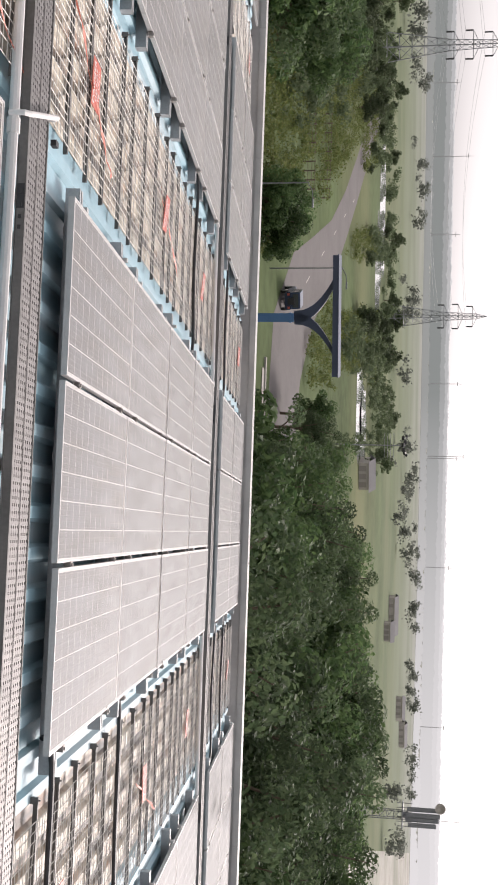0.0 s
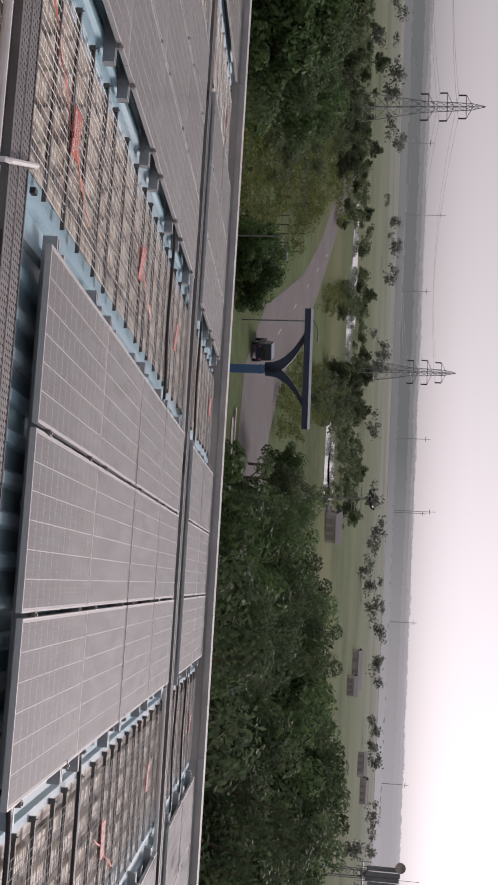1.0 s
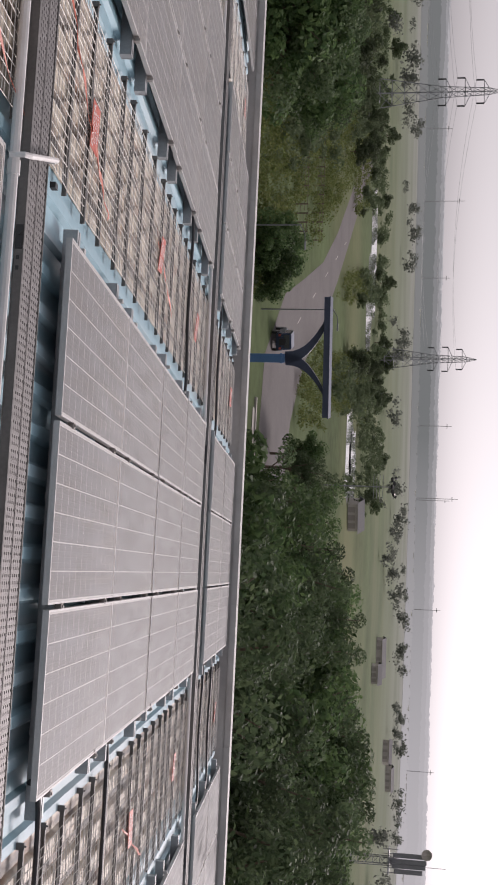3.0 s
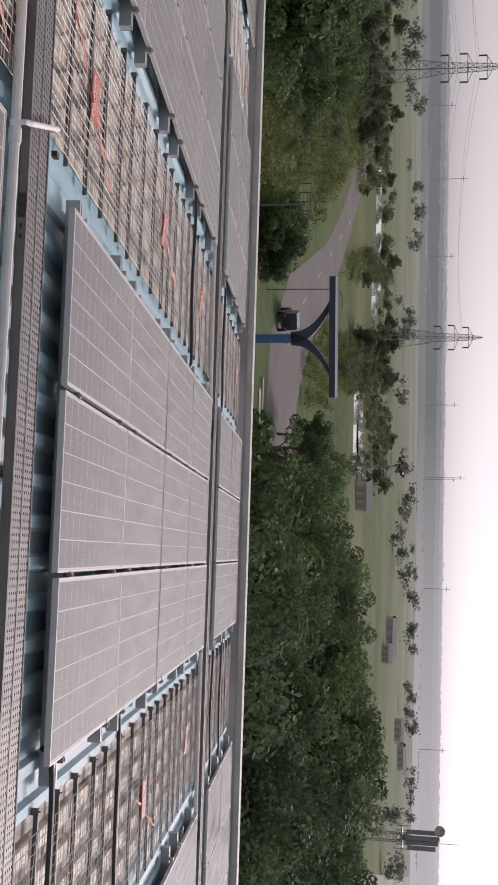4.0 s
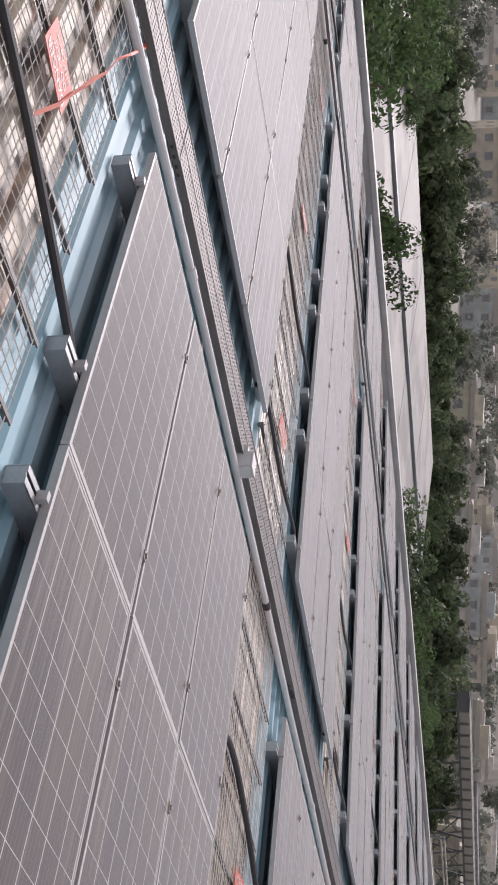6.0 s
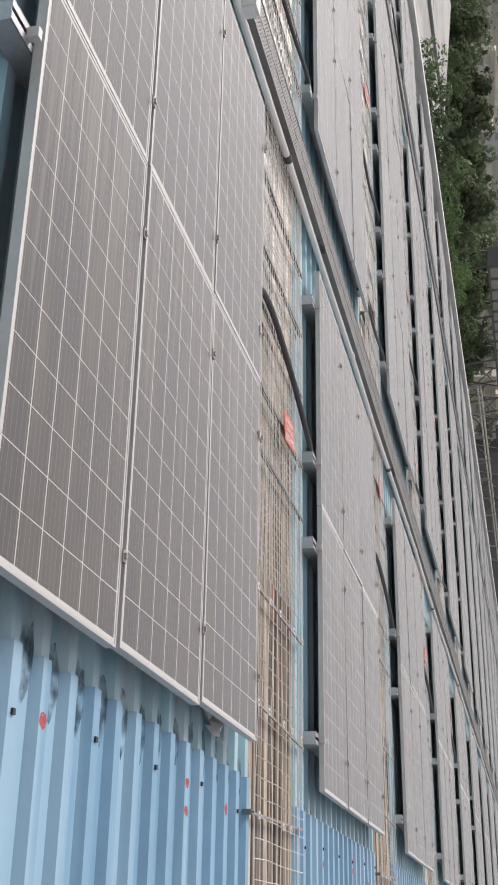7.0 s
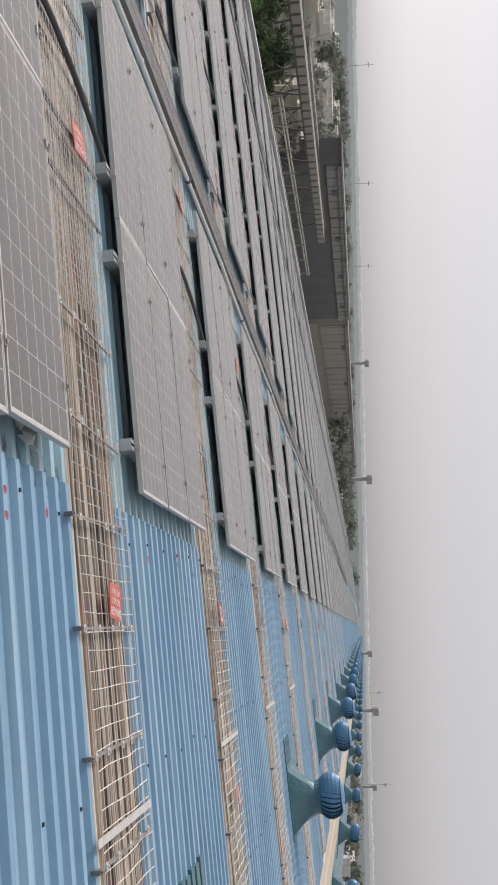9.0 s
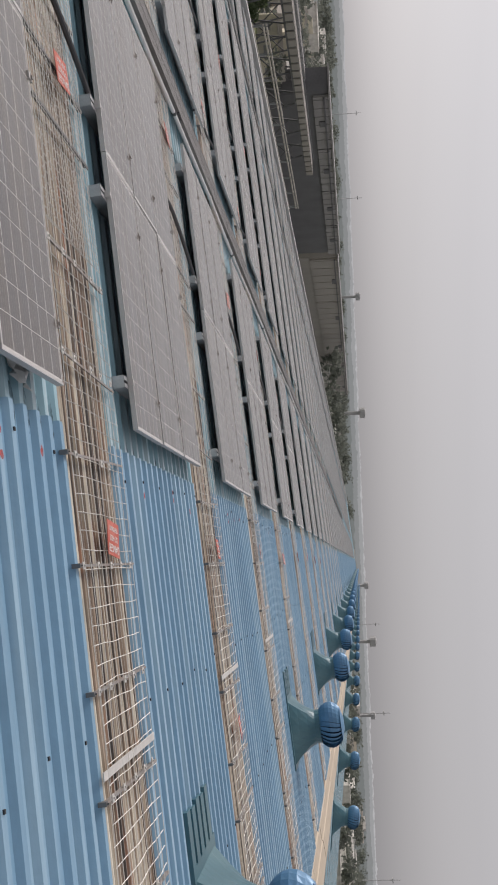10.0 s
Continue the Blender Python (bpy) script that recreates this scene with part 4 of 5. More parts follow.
# ---- sheet screws, red paint marks and smudges along the lap ----
SCREW_ME = mesh_of("screw", boxes((-0.009, 0.009, -0.009, 0.009, 0, 0.01), (-0.016, 0.016, -0.016, 0.016, -0.002, 0.001)), M_BLACK)
for k in range(-1, 12):
    holder = thing("roof_screws", "dark sealed screws holding the blue roof sheets", "screws", RM.copy(), "roof screws")
    rn = random.Random(k + 300)
    for row in (5.62, 7.1, 8.6, 10.1):
        y = k * STRIP + SKY1 - STRIP + 0.2
        while y < k * STRIP + SKY0 - 0.1:
            kk = round(y / 0.22) * 0.22
            part("screw", SCREW_ME, None, holder, "", Matrix.Translation((row + rn.uniform(-0.05, 0.05), kk, SHEET_Z + 0.012 + 0.03)))
            y += 0.66
for k in range(0, 5):
    rn = random.Random(k + 500)
    for i in range(4):
        y = round((k * STRIP + rn.uniform(0.4, 3.2)) / 0.22) * 0.22
        bm = bmesh.new()
        ring = [bm.verts.new((0.024 * math.cos(a) * rn.uniform(0.6, 1.3), 0.029 * math.sin(a) * rn.uniform(0.7, 1.05), 0.0025)) for a in [j * math.pi / 5 for j in range(10)]]
        bm.faces.new(ring)
        mk = part("paint_mark", bm, M_REDMARK, None, "", roof_at(5.68 + rn.uniform(-0.07, 0.07), y + 0.0, SHEET_Z + 0.012 + 0.03))
        tagged(mk, "small blot of dark red paint on blue sheet", "paint mark", "paint marks")

# ---- sealant smudges at the lap ----
for k in range(-1, 8):
    rn = random.Random(k + 700)
    bm = bmesh.new()
    y = math.ceil((k * STRIP + SKY1 - STRIP) / 0.22) * 0.22
    while y < k * STRIP + SKY0 - 0.05:
        if rn.random() < 0.85:
            cx, cy = LAP_X + rn.uniform(0.02, 0.07), y + 0.11 + rn.uniform(-0.01, 0.01)
            ring = [bm.verts.new((cx - 0.02 + rn.uniform(0.08, 0.15) * math.cos(j * math.pi / 5), cy + rn.uniform(0.045, 0.058) * math.sin(j * math.pi / 5), SHEET_Z + 0.016)) for j in range(10)]
            bm.faces.new(ring)
        y += 0.22
    sm = part("sealant_smudge", bm, M_SMUDGE, None, "", RM)
    tagged(sm, "dark smeared sealant along the sheet overlap", "sealant", "sealant smudges", "stuff")

# ---- torn plastic scrap caught under a panel edge ----
rn = random.Random(41)
bm = bmesh.new()
grid = [[bm.verts.new((0.045 * i + rn.uniform(-0.02, 0.02), 0.04 * j + rn.uniform(-0.015, 0.015), rn.uniform(0.0, 0.07))) for j in range(6)] for i in range(5)]
for i in range(4):
    for j in range(5):
        if rn.random() < 0.9:
            bm.faces.new((grid[i][j], grid[i + 1][j], grid[i + 1][j + 1], grid[i][j + 1]))
scrap = part("plastic_scrap", bm, M_PLASTIC, None, "", roof_at(5.20, 7.50, SHEET_Z + 0.03))
tagged(scrap, "crumpled torn clear plastic scrap caught under a panel edge", "scrap")

# ---- surroundings: placed by bearing from the roof and distance ----
EYE = Vector((5.95, 2.0, 2.0))


def spot(az, dist, z=GROUND_Z):
    """A place at that bearing (0 = down the slope, 90 = along the roof) and distance."""
    a = radians(az)
    return Vector((EYE.x - math.cos(a) * dist, EYE.y + math.sin(a) * dist, z))


def road_strip(name, pts, width, mat, z, label, category):
    bm = bmesh.new()
    prev = None
    pts = [Vector((x, y, 0)) for x, y in pts]
    for i, p in enumerate(pts):
        d = (pts[min(i + 1, len(pts) - 1)] - pts[max(i - 1, 0)]).normalized()
        s = Vector((-d.y, d.x, 0)) * width[i] / 2
        cur = (bm.verts.new((p + s).to_tuple()[:2] + (z,)), bm.verts.new((p - s).to_tuple()[:2] + (z,)))
        if prev:
            bm.faces.new((prev[0], prev[1], cur[1], cur[0]))
        prev = cur
    ob = part(name, bm, mat)
    return tagged(ob, label, category, "", "structure")


road_strip("road", [(-97, 24), (-97, 0), (-99, -13), (-106, -19.5), (-118, -26), (-138.5, -34.5), (-158, -45), (-177, -56.5), (-215, -80), (-262, -105)], [20, 20, 19, 14, 9.5, 8, 7, 7, 7, 7], M_ROAD, GROUND_Z + 0.02, "worn grey asphalt road curving away through grass", "road")
road_strip("pavement", [(-86, 20), (-85.5, 0), (-86, -11.5)], [3.0, 3.0, 2.0], M_CONCRETE, GROUND_Z + 0.06, "pale concrete apron beside the road", "pavement")
kerb = part("kerb", boxes((-86.4, -86.0, -12.5, 15, GROUND_Z, GROUND_Z + 0.18)), M_CONCRETE)
tagged(kerb, "pale concrete kerb edging the road", "kerb", "", "structure")
for i in range(5):
    p = Vector((-114 - i * 14, -25.3 - i * 6.3, GROUND_Z + 0.025))
    mk = part("road_marking", boxes((-1.6, 1.6, -0.06, 0.06, 0, 0.004)), M_CONCRETE, None, "", Matrix.Translation(p) @ pose(0, 0, 0, 0, 0, 205))
    tagged(mk, "worn white dash painted on asphalt", "road marking", "road markings", "structure")
for az, d, sx, sy in ((-6.5, 200, 8, 12), (-5.4, 212, 10, 9), (-12.9, 250, 10, 14), (-16.3, 268, 12, 18)):
    bm = bmesh.new()
    n = 18
    ring = [bm.verts.new((math.cos(i * 2 * math.pi / n) * sx * random.uniform(0.7, 1.2), math.sin(i * 2 * math.pi / n) * sy * random.uniform(0.7, 1.2), 0)) for i in range(n)]
    bm.faces.new(ring)
    pond = part("water", bm, M_WATER, None, "", Matrix.Translation(spot(az, d, GROUND_Z + 0.05)))
    tagged(pond, "still pale pond reflecting the bright sky", "pond", "ponds", "structure")


# Added pale sheet that carries the painted mist under the town.
bm = bmesh.new()
prev = None
for i in range(25):
    az = 15 + 52 * i / 24
    near, far = spot(az, 205 + 22 * math.sin(i * 1.7) + 9 * math.sin(i * 4.1), GROUND_Z + 0.03), spot(az, 745, GROUND_Z + 0.03)
    cur = (bm.verts.new(near), bm.verts.new(far))
    if prev:
        bm.faces.new((prev[0], cur[0], cur[1], prev[1]))
    prev = cur
tagged(part("town_ground", bm, M_HAZEGROUND), "pale ground under the town with haze in its colour", "ground", "", "structure")


# ---- trees ----
def tree_mesh(seed, height, spread, leaves, leaf, tall=False):
    rn = random.Random(seed)
    bm = bmesh.new()
    th = height * (0.3 if not tall else 0.4)
    tube(bm, [(0, 0, -0.2), (rn.uniform(-0.1, 0.1), rn.uniform(-0.1, 0.1), th * 0.5), (rn.uniform(-0.2, 0.2), rn.uniform(-0.2, 0.2), th)], height * 0.024, 8, height * 0.015)
    tips = []
    nb = 9
    for i in range(nb):
        a = i * 2.4 + rn.uniform(-0.4, 0.4)
        r = spread * rn.uniform(0.35, 0.85)
        z = height * rn.uniform(0.42, 0.93)
        r *= 1.0 - 0.55 * max(0.0, (z / height - 0.6) / 0.4)
        tip = Vector((math.cos(a) * r, math.sin(a) * r, z))
        base = Vector((0, 0, th * rn.uniform(0.7, 1.0)))
        mid = base.lerp(tip, 0.5) + Vector((0, 0, 0.08 * height))
        tube(bm, [base, mid, tip], height * 0.011, 5, height * 0.003)
        tips.append(tip)
        tips.append(mid + Vector((rn.uniform(-1, 1), rn.uniform(-1, 1), rn.uniform(0, 1))) * spread * 0.2)
    for i in range(16):
        a, r = rn.uniform(0, 6.28), spread * math.sqrt(rn.uniform(0, 1)) * 0.85
        tips.append(Vector((math.cos(a) * r, math.sin(a) * r, height * (0.30 + 0.6 * rn.random() * (1 - 0.5 * r / spread)))))
    trunk = mesh_of("trunk", bm, M_BARK)
    g = np.random.default_rng(seed)
    tp = np.array([t[:] for t in tips])
    pick = g.integers(0, len(tp), leaves)
    rad = spread * g.uniform(0.20, 0.36, len(tp))
    dirs = g.normal(size=(leaves, 3))
    dirs /= np.linalg.norm(dirs, axis=1)[:, None]
    rr = g.uniform(0.55, 1.0, leaves)[:, None] ** 0.6
    pos = tp[pick] + dirs * rr * rad[pick][:, None] * np.array([1, 1, 0.75])
    pos[:, 2] = np.maximum(pos[:, 2], height * 0.12)
    nrm = dirs + g.normal(size=(leaves, 3)) * 0.55 + np.array([0, 0, 0.35])
    nrm /= np.linalg.norm(nrm, axis=1)[:, None]
    t1 = np.cross(nrm, g.normal(size=(leaves, 3)))
    t1 /= np.linalg.norm(t1, axis=1)[:, None]
    t2 = np.cross(nrm, t1)
    sz = leaf * g.uniform(0.6, 1.4, leaves)[:, None]
    v = np.stack([pos - t1 * sz, pos - t2 * sz * 0.55 + nrm * sz * 0.12, pos + t1 * sz, pos + t2 * sz * 0.55 + nrm * sz * 0.12], 1).reshape(-1, 3)
    me = bpy.data.meshes.new("crown")
    me.from_pydata(v.tolist(), [], (np.arange(leaves * 4).reshape(-1, 4)).tolist())
    return trunk, me


def tree_proto(seed, height, spread, leaves, leaf, mat, label, group):
    trunk, crown = tree_mesh(seed, height, spread, leaves, leaf)
    crown.materials.append(mat)
    t = thing("tree", label, "tree", Matrix.Translation((0, 0, -80)), group)
    part("trunk", trunk, None, t)
    part("crown", crown, None, t)
    return t


NEAR = [tree_proto(1, 10, 4.2, 6200, 0.155, M_LEAF, "broad dark green leafy tree beside the shed", "trees beside the shed"),
        tree_proto(2, 11, 4.6, 6600, 0.15, M_LEAF2, "tall dull green leafy tree beside the shed", "trees beside the shed"),
        tree_proto(3, 9, 3.6, 5200, 0.18, M_LEAF, "bushy green tree with large leaves", "trees beside the shed"),
        tree_proto(4, 12, 4.4, 6600, 0.14, M_LEAF2, "slender dull green tree with fine leaves", "trees beside the shed")]
MID = [tree_proto(11, 8, 3.8, 2200, 0.30, M_LEAFMID, "green tree in the fields", "field trees"),
       tree_proto(12, 6, 3.6, 2000, 0.30, M_LEAFMID, "low green scrub tree", "field trees")]
far_spots = []
placed = set()


def plant(protos, idx, p, s=1.0, squash=1.0):
    t = protos[idx % len(protos)]
    m = Matrix.Translation(p) @ pose(0, 0, 0, 0, 0, random.uniform(0, 360))
    if t.name not in placed:
        placed.add(t.name)
        t.matrix_basis = m @ Matrix.Diagonal((s, s, s * squash, 1))
    else:
        c = copy_thing(t, m)
        c.matrix_basis = m @ Matrix.Diagonal((s, s, s * squash, 1))


def top_of(az):
    """The elevation, in degrees, of the tree tops along the near wood."""
    tab = [(-30, -2.9), (-25, -2.9), (-22.5, -3.6), (-7.5, -5.6), (-5.4, -4.3), (-1.8, -3.3), (1.7, -2.8), (5.3, -2.2), (8.8, -1.85), (12, -1.75), (16, -2.1), (20, -3.0), (24, -3.5), (30, -4.1), (44, -4.3), (48, -3.9), (58, -3.6), (62, -4.0)]
    for (a0, e0), (a1, e1) in zip(tab, tab[1:]):
        if a0 <= az <= a1:
            return e0 + (e1 - e0) * (az - a0) / (a1 - a0)
    return -3.5


def wood(a0, a1, d0, d1, count, protos, seed, heights, lift=0.0):
    rn = random.Random(seed)
    for i in range(count):
        az = a0 + (a1 - a0) * (i + rn.random()) / count
        d = rn.uniform(d0, d1)
        h = (EYE.z + d * math.tan(radians(top_of(az) + lift + rn.uniform(-1.0, 0.1)))) - GROUND_Z
        j = rn.randrange(len(protos))
        h = max(3.0, min(h, 15.0))
        plant(protos, j, spot(az, d), h / heights[j], 1.0)


HN = (10, 11, 9, 12)
wood(-6.2, 29, 62, 110, 50, NEAR, 1, HN)
wood(-5.2, 29, 40, 62, 26, NEAR, 2, HN, -2.0)
wood(6, 20, 70, 100, 10, NEAR, 3, HN)
wood(27, 63, 112, 175, 74, MID, 4, (8, 6), 1.0)
wood(48.5, 63, 60, 130, 26, NEAR, 5, HN)
wood(-31, -23.4, 75, 120, 18, NEAR, 6, HN)
wood(-30, -23.2, 130, 190, 14, MID, 7, (8, 6), 0.4)
for az, d, s in ((-17.0, 84, 0.62), (-16.0, 86, 0.70), (-15.1, 88, 0.60), (-16.6, 92, 0.68), (-15.6, 94, 0.62)):
    plant(NEAR, 2, spot(az, d, GROUND_Z - 1.1), s)
plant(NEAR, 2, spot(34.6, 56), 0.80, 1.36)
plant(NEAR, 0, spot(36.4, 57), 0.66, 1.40)
plant(NEAR, 2, spot(73.5, 118), 0.75)
plant(NEAR, 2, spot(78.5, 150), 0.7)
PONDS = ((-6.8, 207, 1.5), (-12.5, 249, 1.3), (-16.7, 264, 1.4))


def hides_pond(az, d):
    return any(abs(az - a) < w and d < pd + 8 for a, pd, w in PONDS)


rn = random.Random(77)
for i in range(16):
    az, d = -28 + 30 * rn.random(), rn.uniform(190, 330)
    if not hides_pond(az, d):
        plant(MID, i, spot(az, d), rn.uniform(0.35, 0.7))
for i in range(70):
    az, d = rn.uniform(-23.5, -8.5), rn.uniform(182, 300)
    if not hides_pond(az, d):
        plant(MID, i, spot(az, d), rn.uniform(0.25, 0.62))
for i in range(70):
    far_spots.append((spot(-30 + 62 * rn.random(), rn.uniform(290, 640)), rn.uniform(3.0, 7.5)))
for i in range(260):
    far_spots.append((spot(18 + 50 * rn.random(), rn.uniform(165, 620)), rn.uniform(4.0, 8.5)))
for i in range(520):
    far_spots.append((spot(62 + 64 * rn.random(), rn.uniform(420, 1080)), rn.uniform(6.0, 12.0)))


def far_trees(spots, seed, n=230):
    """Many small far crowns of leaf clumps over short trunks."""
    g = np.random.default_rng(seed)
    vs = []
    for p, h in spots:
        lobes = np.stack([g.normal(0, 0.26 * h, 7), g.normal(0, 0.26 * h, 7), g.uniform(0.3, 0.85, 7) * h], 1)
        c = lobes[g.integers(0, 7, n)] + g.normal(size=(n, 3)) * np.array([0.15, 0.15, 0.11]) * h
        c[:, 2] = np.clip(c[:, 2], 0.05 * h, 1.1 * h)
        nr = g.normal(size=(n, 3)) + np.array([0, 0, 0.8])
        t1 = np.cross(nr, g.normal(size=(n, 3)))
        t1 /= np.linalg.norm(t1, axis=1)[:, None]
        t2 = np.cross(nr, t1)
        t2 /= np.linalg.norm(t2, axis=1)[:, None]
        s = 0.085 * h * g.uniform(0.6, 1.3, n)[:, None]
        c = c + np.array(p[:])
        vs.append(np.stack([c - t1 * s, c - t2 * s * 0.7, c + t1 * s, c + t2 * s * 0.7], 1).reshape(-1, 3))
    v = np.concatenate(vs)
    me = bpy.data.meshes.new("far_trees")
    me.from_pydata(v.tolist(), [], np.arange(len(v)).reshape(-1, 4).tolist())
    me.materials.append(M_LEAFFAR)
    return me


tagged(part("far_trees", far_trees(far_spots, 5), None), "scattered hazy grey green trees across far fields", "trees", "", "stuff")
ROAD_NEAR = ((-97, -2), (-98, -14), (-103, -21), (-109, -25), (-115, -28), (-126, -32), (-137, -36), (-147, -41), (-157, -46), (-167, -52), (-176, -57), (-196, -68))
g = np.random.default_rng(8)
scrub = []
for i in range(1100):
    az, d = g.uniform(-30, -4), g.uniform(104, 300)
    p = spot(az, d)
    on_road = any((Vector((x, y, 0)) - Vector((p.x, p.y, 0))).length < 14 for x, y in ROAD_NEAR)
    if not on_road and not (hides_pond(az, d) and d > 130):
        scrub.append((p, g.uniform(0.5, 2.9)))
me = far_trees(scrub, 6)
me.materials[0] = M_LEAFMID
tufts = []
for i in range(4400):
    az, d = g.uniform(-27, -7.5), g.uniform(78, 230)
    p = spot(az, d)
    if not any((Vector((x, y, 0)) - Vector((p.x, p.y, 0))).length < (11 if p.x > -112 else 7.5) for x, y in ROAD_NEAR) and not (hides_pond(az, d) and d > 150) and not (az > -14.2 and d < 104):
        tufts.append((p, g.uniform(0.4, 1.7)))
mt = far_trees(tufts, 16, 60)
mt.materials[0] = M_TUFT
tagged(part("meadow_grass", mt, None), "tall yellow green meadow grass tufts beside the road", "grass", "", "stuff")
tagged(part("scrub", me, None), "low green scrub and weeds over rough grass", "scrub", "", "stuff")


# ---- horizon: two ragged bands of far woods ----
def woods_band(name, dist, h, rough, mat, seed, label):
    rn = random.Random(seed)
    bm = bmesh.new()
    prev = None
    n = 5200
    for i in range(n + 1):
        az = -60 + 200 * i / n
        hh = h + rough * (0.6 * noise.noise(Vector((i * 0.02, seed, 0))) + 0.5 * noise.noise(Vector((i * 0.11, seed, 3))) + 0.4 * noise.noise(Vector((i * 0.43, seed, 5))) + 0.12 * rn.uniform(-1, 1))
        p = spot(az, dist)
        cur = (bm.verts.new((p.x, p.y, GROUND_Z - 2)), bm.verts.new((p.x, p.y, GROUND_Z + hh)))
        if prev:
            bm.faces.new((prev[0], cur[0], cur[1], prev[1]))
        prev = cur
    ob = part(name, bm, mat)
    tagged(ob, label, "backdrop", "", "structure")


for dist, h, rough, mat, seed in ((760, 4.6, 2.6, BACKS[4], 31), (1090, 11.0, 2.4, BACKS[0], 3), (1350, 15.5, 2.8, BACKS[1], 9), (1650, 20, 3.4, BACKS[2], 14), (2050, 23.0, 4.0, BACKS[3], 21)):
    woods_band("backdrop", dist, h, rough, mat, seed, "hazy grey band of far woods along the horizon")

# ---- power pylons with wires ----
def lattice(bm, p0, p1, w0, w1, bays, r):
    """A square lattice column between two heights."""
    prev = None
    for i in range(bays + 1):
        u = i / bays
        w = (w0 + (w1 - w0) * u) / 2
        c = Vector(p0).lerp(Vector(p1), u)
        cur = [c + Vector((sx * w, sy * w, 0)) for sx, sy in ((-1, -1), (1, -1), (1, 1), (-1, 1))]
        for k in range(4):
            tube(bm, [cur[k], cur[(k + 1) % 4]], r * 0.6, 3, None, False)
        if prev:
            for k in range(4):
                tube(bm, [prev[k], cur[k]], r, 3, None, False)
                tube(bm, [prev[k], cur[(k + 1) % 4]], r * 0.6, 3, None, False)
        prev = cur


def pylon(p, h, turn):
    t = thing("power_pylon", "grey steel lattice power pylon with three crossarms", "pylon", Matrix.Translation(p) @ pose(0, 0, 0, 0, 0, turn), "power pylons")
    bm = bmesh.new()
    lattice(bm, (0, 0, 0), (0, 0, h * 0.55), 4.4, 1.5, 6, 0.11)
    part("leg_frame", bm, M_STEEL, t)
    bm = bmesh.new()
    lattice(bm, (0, 0, h * 0.55), (0, 0, h * 0.9), 1.5, 0.9, 6, 0.09)
    lattice(bm, (0, 0, h * 0.9), (0, 0, h), 0.9, 0.08, 2, 0.07)
    part("tower_body", bm, M_STEEL, t)
    for z, w in ((h * 0.58, 3.4), (h * 0.72, 3.6), (h * 0.86, 3.0)):
        bm = bmesh.new()
        tube(bm, [(-w, 0, z), (0, 0.5, z), (w, 0, z)], 0.07, 3)
        arm = part("crossarm", bm, M_STEEL, t)
        for s in (-1, 1):
            for y, dz in ((-0.5, 0), (0, h * 0.05)):
                bm = bmesh.new()
                tube(bm, [(0, y, z + dz), (s * w, 0, z)], 0.07, 3)
                part("arm_brace", bm, M_STEEL, arm)
        for s in (-1, 1):
            bm = bmesh.new()
            tube(bm, [(s * w, 0, z), (s * w, 0, z - 1.5)], 0.16, 6)
            part("insulator", bm, M_BLACK, arm, "dark insulator string")
    return [(x * 1.0, 0, z - 1.5) for z, w in ((h * 0.58, 3.4), (h * 0.72, 3.6), (h * 0.86, 3.0)) for x in (-w, w)]


tips = []
PYL = [(spot(-40, 190), 25.0, -40 + 100), (spot(-23.7, 235), 26.2, 70), (spot(-10.95, 285), 24.6, 66)]
for p, h, turn in PYL:
    pts = pylon(p, h, turn)
    m = Matrix.Translation(p) @ pose(0, 0, 0, 0, 0, turn)
    tips.append([m @ Vector(q) for q in pts])
for a, b in zip(tips, tips[1:]):
    for p, q in zip(a, b):
        bm = bmesh.new()
        tube(bm, [p.lerp(q, u / 10) - Vector((0, 0, 2.2 * 4 * u / 10 * (1 - u / 10))) for u in range(11)], 0.028, 3, None, False)
        tagged(part("power_line", bm, M_STEEL), "thin sagging power line between pylons", "power line", "power lines")

# ---- telecom mast among the trees ----
p = spot(13.2, 96)
mast = thing("telecom_mast", "grey lattice telecom mast with antenna panels and dish", "mast", Matrix.Translation(p))
bm = bmesh.new()
lattice(bm, (0, 0, 0), (0, 0, 12.6), 0.75, 0.6, 22, 0.035)
part("lattice_column", bm, M_STEEL, mast)
bm = bmesh.new()
box(bm, -0.9, 0.9, -0.9, 0.9, 12.1, 12.2)
part("platform", bm, M_STEEL, mast)
for i, (dx, dy, z0, hh) in enumerate(((0.2, -0.5, 12.5, 2.4), (0.4, -0.1, 12.4, 2.7), (0.3, 0.28, 12.4, 2.6), (0.45, 0.66, 12.6, 2.2), (-0.3, 0.1, 12.2, 2.6))):
    bm = boxes((dx - 0.09, dx + 0.09, dy - 0.17, dy + 0.17, z0, z0 + hh))
    bmesh.ops.bevel(bm, geom=list(bm.edges), offset=0.03, segments=1, affect="EDGES")
    part("antenna_panel", bm, M_STEEL, mast)
for i in range(6):
    bm = bmesh.new()
    dy = -0.9 + i * 0.36
    tube(bm, [(0, dy, 11.7), (0, dy, 12.9)], 0.03, 4)
    part("rail_post", bm, M_STEEL, mast)
bm = bmesh.new()
n = 16
